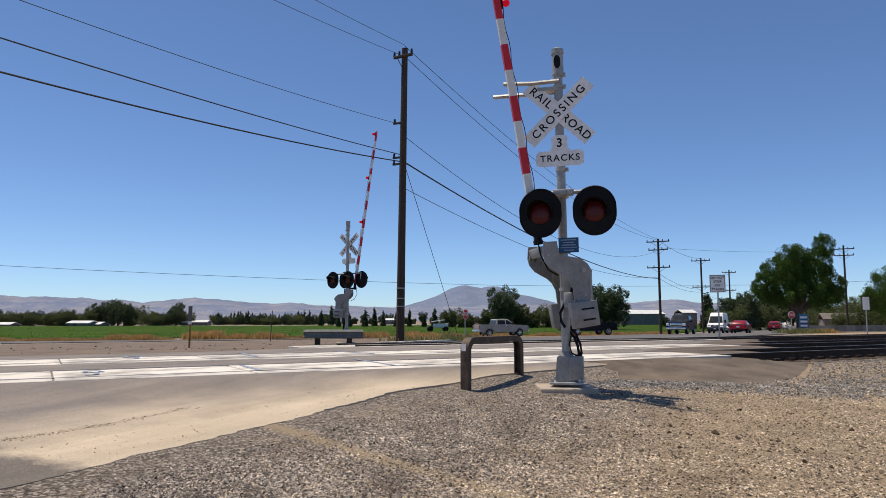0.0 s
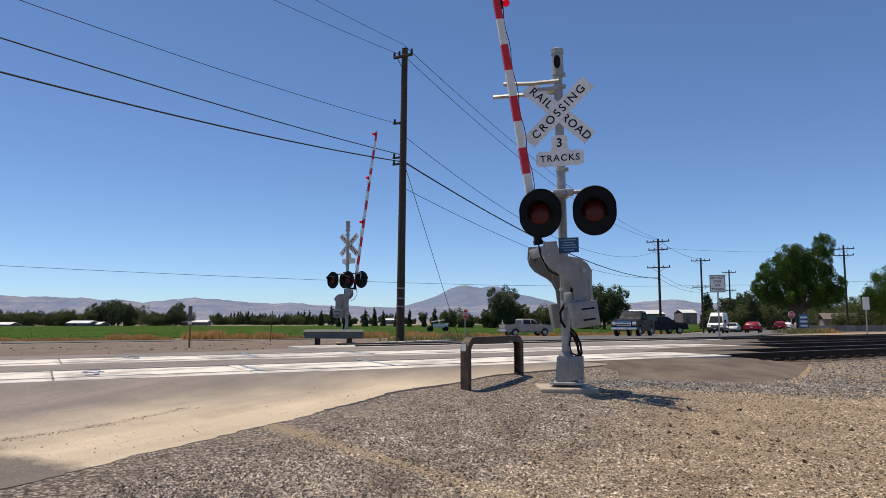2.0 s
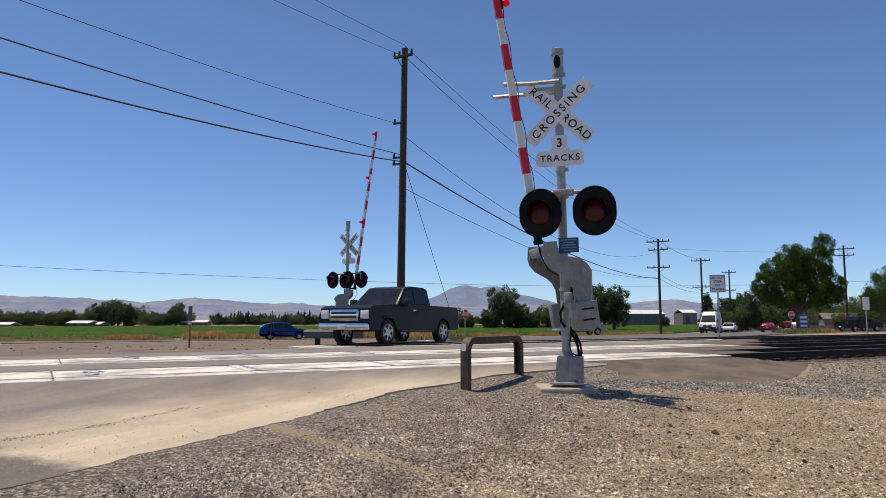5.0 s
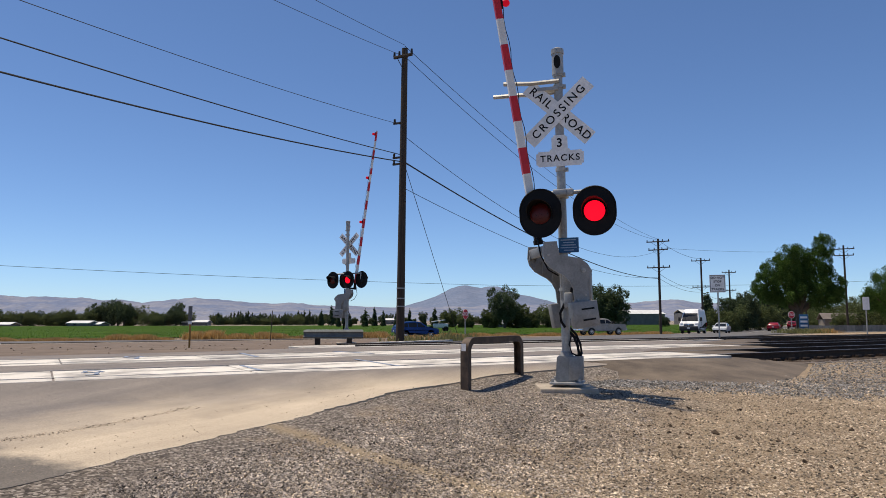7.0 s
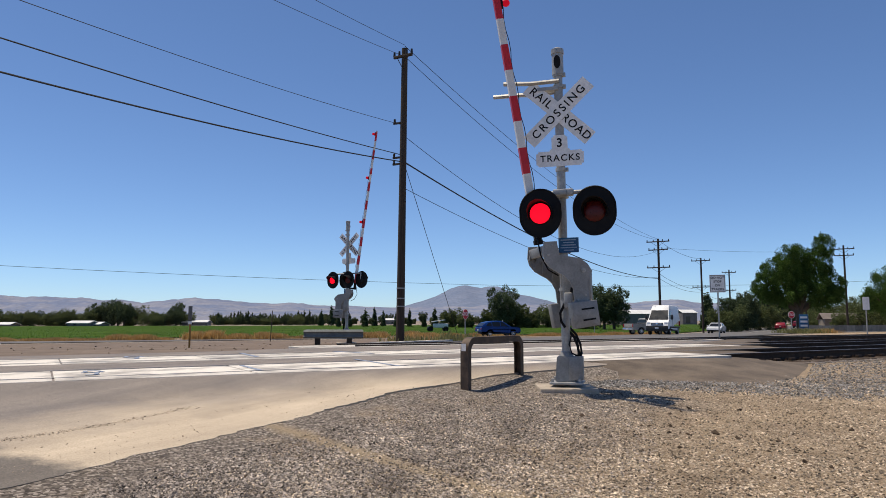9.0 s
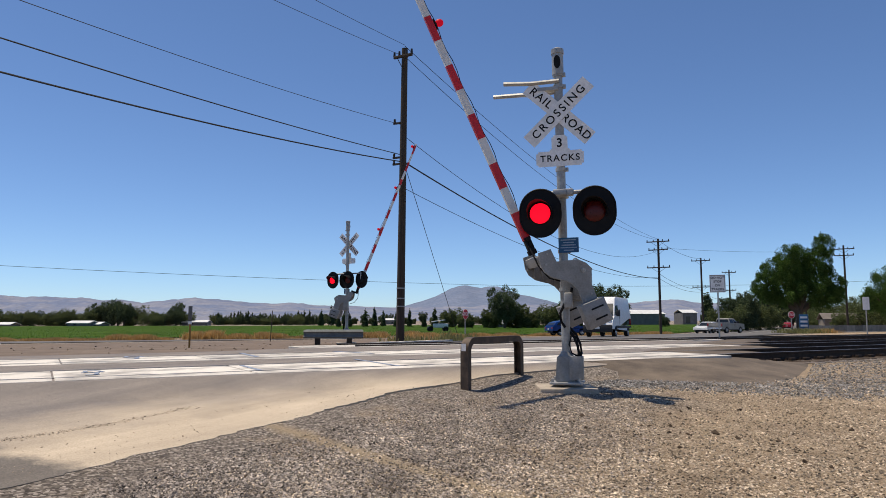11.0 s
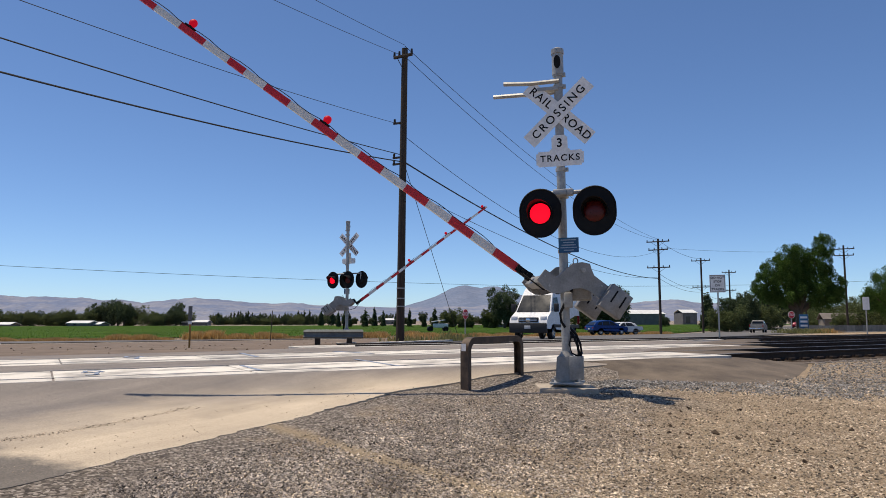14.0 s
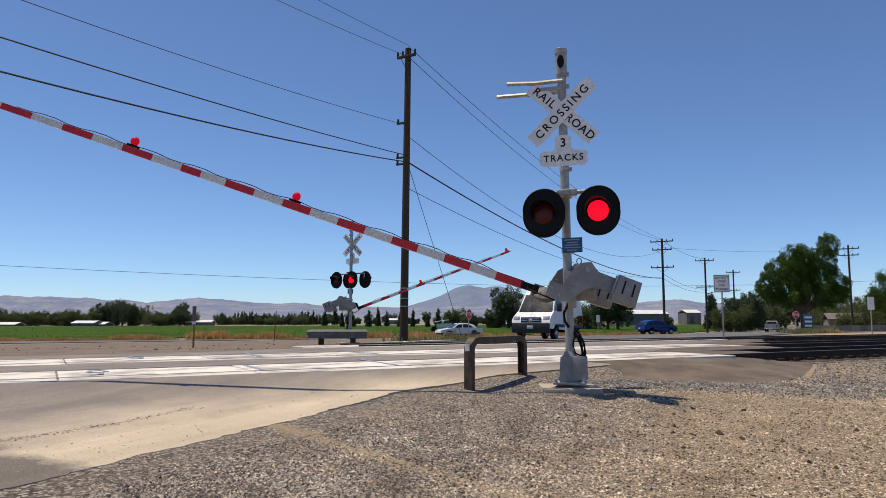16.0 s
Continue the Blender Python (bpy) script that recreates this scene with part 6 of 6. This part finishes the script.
def car_spec(paintm, suv=False):
    h = 1.66 if suv else 1.43
    r = 0.35 if suv else 0.32
    b_ = 1.02 if suv else 0.92
    if suv:
        cabin = [(-2.1, 0.95), (1.25, 0.98), (0.35, h - 0.09), (-0.2, h), (-1.1, h - 0.05), (-1.75, h - 0.2), (-2.2, 1.1)]
        glass = [[(-0.02, 1.06), (0.85, 1.06), (0.3, h - 0.16), (-0.02, h - 0.12)], [(-0.98, 1.06), (-0.1, 1.06), (-0.1, h - 0.12), (-0.98, h - 0.13)], [(-1.7, 1.16), (-1.06, 1.06), (-1.06, h - 0.15), (-1.45, h - 0.24)]]
        screen, rear = (1.05, 1.06, 0.4, h - 0.12), (-2.16, 1.14, -1.79, h - 0.24)
        body = [(-2.2, 0.32), (2.15, 0.3), (2.28, 0.5), (2.25, 0.78), (2.1, 0.92), (1.1, 1.04), (-2.1, 1.06), (-2.28, 0.95), (-2.3, 0.55)]
    else:
        cabin = [(-1.75, 0.85), (1.15, 0.88), (0.35, h - 0.07), (-0.1, h), (-0.85, h - 0.03), (-1.35, h - 0.17)]
        glass = [[(-0.05, 0.97), (0.85, 0.97), (0.3, h - 0.14), (-0.05, h - 0.1)], [(-1.25, 0.97), (-0.13, 0.97), (-0.13, h - 0.1), (-0.85, h - 0.13)]]
        screen, rear = (1.08, 0.93, 0.42, h - 0.11), (-1.72, 0.93, -1.0, h - 0.09)
        body = [(-2.2, 0.28), (2.15, 0.26), (2.32, 0.45), (2.28, 0.66), (2.1, 0.76), (1.1, 0.92), (-1.6, 0.95), (-2.25, 0.9), (-2.32, 0.5)]
    return dict(length=4.6, width=1.82, wheel=r, base=2.7, front_axle=1.4, paint=paintm, wheels=wheel_mesh(r, 0.22), narrow=0.24 if not suv else 0.2,
                body=body, cabin=cabin, glass=glass, screen=screen, rear=rear,
                bits=[("bumper", (2.24, 0, 0.42), (0.12, 1.6, 0.16), M_TRIM, 0), ("headlight", (2.17, 0.68, 0.68), (0.16, 0.36, 0.13), M_LAMP, 0), ("tail_light", (-2.25, 0.76, 0.82), (0.08, 0.26, 0.2), M_TAIL, 0),
                      ("mirror", (0.85, 1.0, b_ + 0.06), (0.12, 0.2, 0.14), paintm, 0), ("rear_plate", (-2.32, 0, 0.7), (0.01, 0.32, 0.16), M_PLATE, 0), ("door_handle", (-0.05, 0.905, b_ - 0.12), (0.18, 0.03, 0.04), paintm, 0),
                      ("door_seam", (-0.06, 0.908, b_ - 0.35), (0.012, 0.012, 0.55), M_TRIM, 0), ("sill", (0.05, 0.88, 0.3), (1.9, 0.08, 0.1), M_TRIM, 0)])


def van_spec(paintm):
    h = 2.78
    return dict(length=5.9, width=2.0, wheel=0.36, base=3.66, front_axle=1.95, paint=paintm, wheels=wheel_mesh(0.36, 0.24), narrow=0.22,
                body=[(-2.9, 0.4), (2.8, 0.36), (2.98, 0.55), (2.95, 0.95), (2.8, 1.12), (2.2, 1.42), (-2.9, 1.45)],
                cabin=[(-2.9, 1.3), (2.25, 1.35), (1.55, 2.3), (1.25, 2.66), (0.9, h), (-2.7, h), (-2.9, h - 0.12)],
                glass=[[(0.85, 1.48), (1.95, 1.48), (1.5, 2.15), (0.85, 2.2)]],
                screen=(2.27, 1.4, 1.56, 2.28), rear=(-2.91, 1.6, -2.9, 2.2),
                bits=[("bumper", (2.93, 0, 0.58), (0.28, 1.98, 0.5), M_TRIM, 0), ("grille", (2.9, 0, 0.98), (0.14, 1.05, 0.26), M_TRIM, 0), ("grille_bar", (2.98, 0, 1.02), (0.02, 0.95, 0.03), M_CHROME, 0), ("grille_bar", (2.98, 0, 0.94), (0.02, 0.95, 0.03), M_CHROME, 0),
                      ("grille_badge", (2.99, 0, 0.98), (0.02, 0.18, 0.18), M_CHROME, 0), ("headlight", (2.8, 0.78, 1.02), (0.28, 0.34, 0.3), M_LAMP, 0), ("mirror", (1.95, 1.16, 1.62), (0.16, 0.24, 0.42), M_TRIM, 0),
                      ("number_plate", (3.075, 0, 0.62), (0.01, 0.32, 0.16), M_PLATE, 0), ("tail_light", (-2.9, 0.9, 1.1), (0.06, 0.12, 0.5), M_TAIL, 0), ("rub_strip", (-0.4, 0.995, 0.7), (4.6, 0.03, 0.16), M_TRIM, 0),
                      ("door_seam", (0.78, 0.985, 1.2), (0.015, 0.02, 1.4), M_TRIM, 0), ("wiper", (2.22, 0.4, 1.44), (0.05, 0.6, 0.03), M_TRIM, 0)])


P_DARK = paint("dark_truck_paint", (0.012, 0.014, 0.018), (0.02, 0.023, 0.028), 0.35, 0.04)
P_BLACK = paint("black_paint", (0.008, 0.009, 0.014), (0.014, 0.015, 0.022), 0.35, 0.04)
P_SILVER = paint("silver_beige_paint", (0.25, 0.235, 0.215), (0.34, 0.325, 0.3), 0.4, 0.1)
P_BLUE = paint("blue_paint", (0.004, 0.03, 0.14), (0.007, 0.042, 0.19), 0.35, 0.08)
P_RED = paint("red_paint", (0.2, 0.012, 0.025), (0.27, 0.018, 0.035), 0.35, 0.1)
P_WHITE = paint("white_paint", (0.7, 0.7, 0.7), (0.8, 0.8, 0.8), 0.35, 0.0)
P_PALE = paint("pale_silver_paint", (0.5, 0.52, 0.53), (0.62, 0.63, 0.64), 0.35, 0.3)

dark_truck, dark_wheels = build_vehicle("pickup_truck", shrunk(pickup_spec(P_DARK, 0.43, True, 2.02), 0.93), "dark grey pickup truck with chrome grille, driving", "pickup truck")
black_truck, black_wheels = build_vehicle("pickup_truck", pickup_spec(P_BLACK, 0.4, False, 1.88), "black pickup truck crossing the intersection", "pickup truck")
silver_truck, silver_wheels = build_vehicle("pickup_truck", shrunk(pickup_spec(P_SILVER, 0.4, True, 1.9), 0.9), "dusty silver pickup truck turning onto the road", "pickup truck")
blue_suv, blue_wheels = build_vehicle("suv", shrunk(car_spec(P_BLUE, True), 0.92), "bright blue compact suv on the far road", "suv")
red_car, red_wheels = build_vehicle("car", car_spec(P_RED), "dark red car driving away", "car")
far_red_car, far_red_wheels = build_vehicle("car", car_spec(P_RED, True), "small dark red car far down the road", "car")
far_white_car, far_white_wheels = build_vehicle("car", car_spec(P_WHITE), "white car far down the road", "car")
sedan, sedan_wheels = build_vehicle("sedan", car_spec(P_PALE), "pale silver sedan turning off the main road", "sedan")
van, van_wheels = build_vehicle("van", van_spec(P_WHITE), "tall white cargo van with black bumper", "van")


def surf(x, y):
    p, m = to_p(x, y), to_m(x, y)
    return road_z(p) + 0.0 if p < 45 else ground_z(p) + 0.045


def drive(v, wheels, r, rows):
    """rows: seconds, x, y, heading in degrees from +x. The wheels roll by the way driven."""
    keyed = []
    for t, x, y, h in rows:
        hx, hy = math.cos(radians(h)), math.sin(radians(h))
        zf, zr = surf(x + 1.5 * hx, y + 1.5 * hy), surf(x - 1.5 * hx, y - 1.5 * hy)
        keyed.append((t, pose(x, y, (zf + zr) / 2, 0, -math.degrees(math.atan2(zf - zr, 3.0)), h)))
    walk(v, keyed)
    times = np.arange(0, 16.01, 1 / 15)
    T = [q[0] for q in rows]
    X, Y = np.interp(times, T, [q[1] for q in rows]), np.interp(times, T, [q[2] for q in rows])
    way = np.concatenate([[0], np.cumsum(np.hypot(np.diff(X), np.diff(Y)))])
    turn = np.degrees(way / r)
    keep = [0]
    for i in range(1, len(times)):
        if turn[i] - turn[keep[-1]] > 20 or i == len(times) - 1:
            if i - 1 != keep[-1] and turn[i] - turn[keep[-1]] > 60:
                keep.append(i - 1)
            keep.append(i)
    for w in wheels:
        home = w.matrix_basis.translation.copy()
        walk(w, [(float(times[i]), Matrix.Translation(home) @ pose(0, 0, 0, 0, min(float(turn[i]) % 360.0, 359.9), 0)) for i in keep])


TOGGLES = [6.45, 6.85, 7.37, 7.9, 8.45, 9.1, 9.64, 10.18, 10.72, 11.26, 11.8, 12.37, 12.88, 13.45, 13.97, 14.53, 15.07, 15.57]


def motions():
    # gate arms: raised, then falling
    near = [(0, 80.6), (9.3, 80.6), (9.8, 79.1), (10.4, 73.0), (11.3, 62.1), (11.5, 59.9), (12.0, 54.4), (12.5, 49.13), (13.5, 39.4), (14.5, 30.1), (15.0, 26.05), (15.5, 21.9), (16.0, 18.0)]
    walk(near_gate, [(t, near_hinge @ pose(0, 0, 0, 0, a, 0)) for t, a in near])
    far = [(0, 82.65), (9.3, 82.65), (9.8, 81.2), (10.4, 75.5), (11.3, 65.3), (11.5, 63.1), (12.0, 57.7), (12.5, 52.4), (13.5, 41.9), (14.5, 32.1), (15.0, 28.0), (15.5, 24.2), (16.0, 20.65)]
    walk(far_gate, [(t, far_hinge @ pose(0, 0, 0, 0, a, 0)) for t, a in far])
    # the lit discs come forward behind the hoods in turn
    for led, left in near_leds + far_leds:
        rows, on = [(0.0, False)], False
        for i, t in enumerate(TOGGLES):
            lit = (i % 2 == 0) == left
            if lit != on:
                rows += [(t - 0.034, on), (t, lit)]
                on = lit
        rows.append((16.0, on))
        walk(led, [(t, pose(0, -0.035 if s else 0.022, 0)) for t, s in rows])
    W = 240.0
    drive(dark_truck, dark_wheels, 0.4, [(0, 23.2, 68.0, W), (0.7, 20.7, 63.7, W), (1.5, 16.6, 56.6, W), (2.0, 14.4, 52.8, W), (2.5, 11.7, 48.0, W), (3.0, 8.9, 43.2, W), (3.5, 5.9, 38.0, W), (4.1, 2.5, 32.1, W),
                                         (4.6, 0.3, 27.3, 243), (5.0, -1.6, 23.2, 240), (5.6, -5.2, 16.6, 238), (6.3, -11.8, 6.6, 238), (8.0, -26.0, -17.2, W), (9.0, -34.0, -31.0, W), (16.0, -34.5, -31.9, W)])
    V = 243.0
    drive(van, van_wheels, 0.36, [(0, 37.6, 95.5, W), (2.7, 37.6, 95.5, W), (4.1, 36.5, 93.6, W), (6.3, 30.9, 83.9, W), (7.0, 28.7, 80.1, W), (7.7, 26.4, 76.1, W), (8.4, 23.7, 71.5, W), (9.2, 20.3, 65.6, 241), (10.2, 15.3, 56.6, 242), (11.3, 10.6, 47.2, V),
                                  (12.0, 8.6, 42.9, V), (12.5, 7.5, 40.8, V), (13.0, 6.45, 39.3, V), (13.5, 5.9, 38.4, V), (14.0, 5.62, 37.8, V), (15.0, 5.52, 37.4, V), (16.0, 5.52, 37.4, V)])
    A = 60.0
    drive(red_car, red_wheels, 0.32, [(0, 33.9, 79.7, A), (0.7, 36.2, 83.7, A), (1.5, 38.7, 88.0, A), (2.5, 41.6, 93.1, A), (3.0, 43.2, 95.9, A), (4.1, 47.5, 103.2, A), (6.3, 53.0, 112.9, A), (7.7, 57.8, 121.1, A), (9.2, 62.7, 129.5, A), (16.0, 96.0, 187.0, A)])
    drive(far_red_car, far_red_wheels, 0.35, [(0, 56.1, 118.2, A), (1.5, 60.1, 125.2, A), (2.5, 63.3, 130.7, A), (4.1, 67.5, 137.9, A), (16.0, 125.0, 237.5, A)])
    drive(sedan, sedan_wheels, 0.32, [(0, 44.5, 107.5, W), (4.1, 43.9, 106.4, W), (6.3, 40.3, 100.5, W), (7.0, 39.2, 98.4, W), (7.7, 38.0, 96.3, W), (9.2, 36.8, 94.2, W), (9.9, 35.8, 92.0, W), (10.6, 33.6, 87.8, 235), (11.3, 31.6, 84.4, 222), (12.0, 29.8, 82.9, 208), (12.5, 28.3, 82.3, 203), (13.0, 26.3, 81.5, 200),
                                      (13.5, 23.7, 80.6, 200), (14.0, 20.2, 79.3, 200), (15.5, 7.0, 74.6, 200), (16.0, 1.3, 72.5, 200)])
    drive(far_white_car, far_white_wheels, 0.32, [(0, 64.5, 133.0, A), (4.1, 78.0, 156.0, A), (16.0, 140.0, 263.5, A)])
    E_ = 20.0
    drive(blue_suv, blue_wheels, 0.322, [(0, -70.0, 41.5, E_), (2.4, -38.0, 53.2, E_), (3.2, -29.7, 56.2, E_), (4.2, -20.3, 59.6, E_), (5.2, -12.8, 62.3, E_), (6.3, -6.6, 64.6, E_), (7.0, -2.6, 66.1, E_), (7.7, 0.2, 67.1, E_), (8.4, 3.0, 68.1, E_), (9.2, 6.2, 69.3, E_), (11.3, 13.4, 71.9, E_),
                                        (13.0, 15.6, 72.7, E_), (14.0, 17.1, 73.2, E_), (15.0, 18.9, 73.9, E_), (16.0, 22.5, 75.2, E_)])
    drive(black_truck, black_wheels, 0.4, [(0, 15.0, 72.5, E_), (0.7, 18.0, 73.6, E_), (1.5, 21.0, 74.6, E_), (2.0, 23.4, 75.5, E_), (2.5, 26.4, 76.6, E_), (3.0, 29.9, 77.9, E_), (3.5, 34.5, 79.6, E_), (4.1, 40.6, 81.8, E_), (6.0, 63.0, 90.0, E_), (9.0, 100.0, 103.5, E_), (16.0, 186.0, 134.8, E_)])
    drive(silver_truck, silver_wheels, 0.36, [(0, 5.7, 69.1, E_), (0.7, 6.4, 69.3, E_), (1.5, 7.5, 69.7, E_), (2.0, 8.3, 70.0, E_), (2.5, 9.5, 70.5, E_), (3.0, 10.7, 70.9, E_), (4.1, 12.9, 71.7, E_), (6.3, 15.4, 72.6, E_), (7.0, 16.4, 73.0, E_), (7.7, 17.7, 73.5, E_), (8.4, 19.7, 74.2, E_), (9.2, 23.0, 75.4, E_),
                                            (10.2, 28.2, 77.4, 27), (11.3, 34.2, 82.3, 47), (12.0, 37.5, 86.9, 58), (12.5, 39.3, 89.6, 60), (13.0, 40.8, 92.1, 60), (14.0, 44.0, 97.6, 60), (15.0, 47.3, 103.4, 60), (16.0, 50.6, 109.0, 60)])


motions()
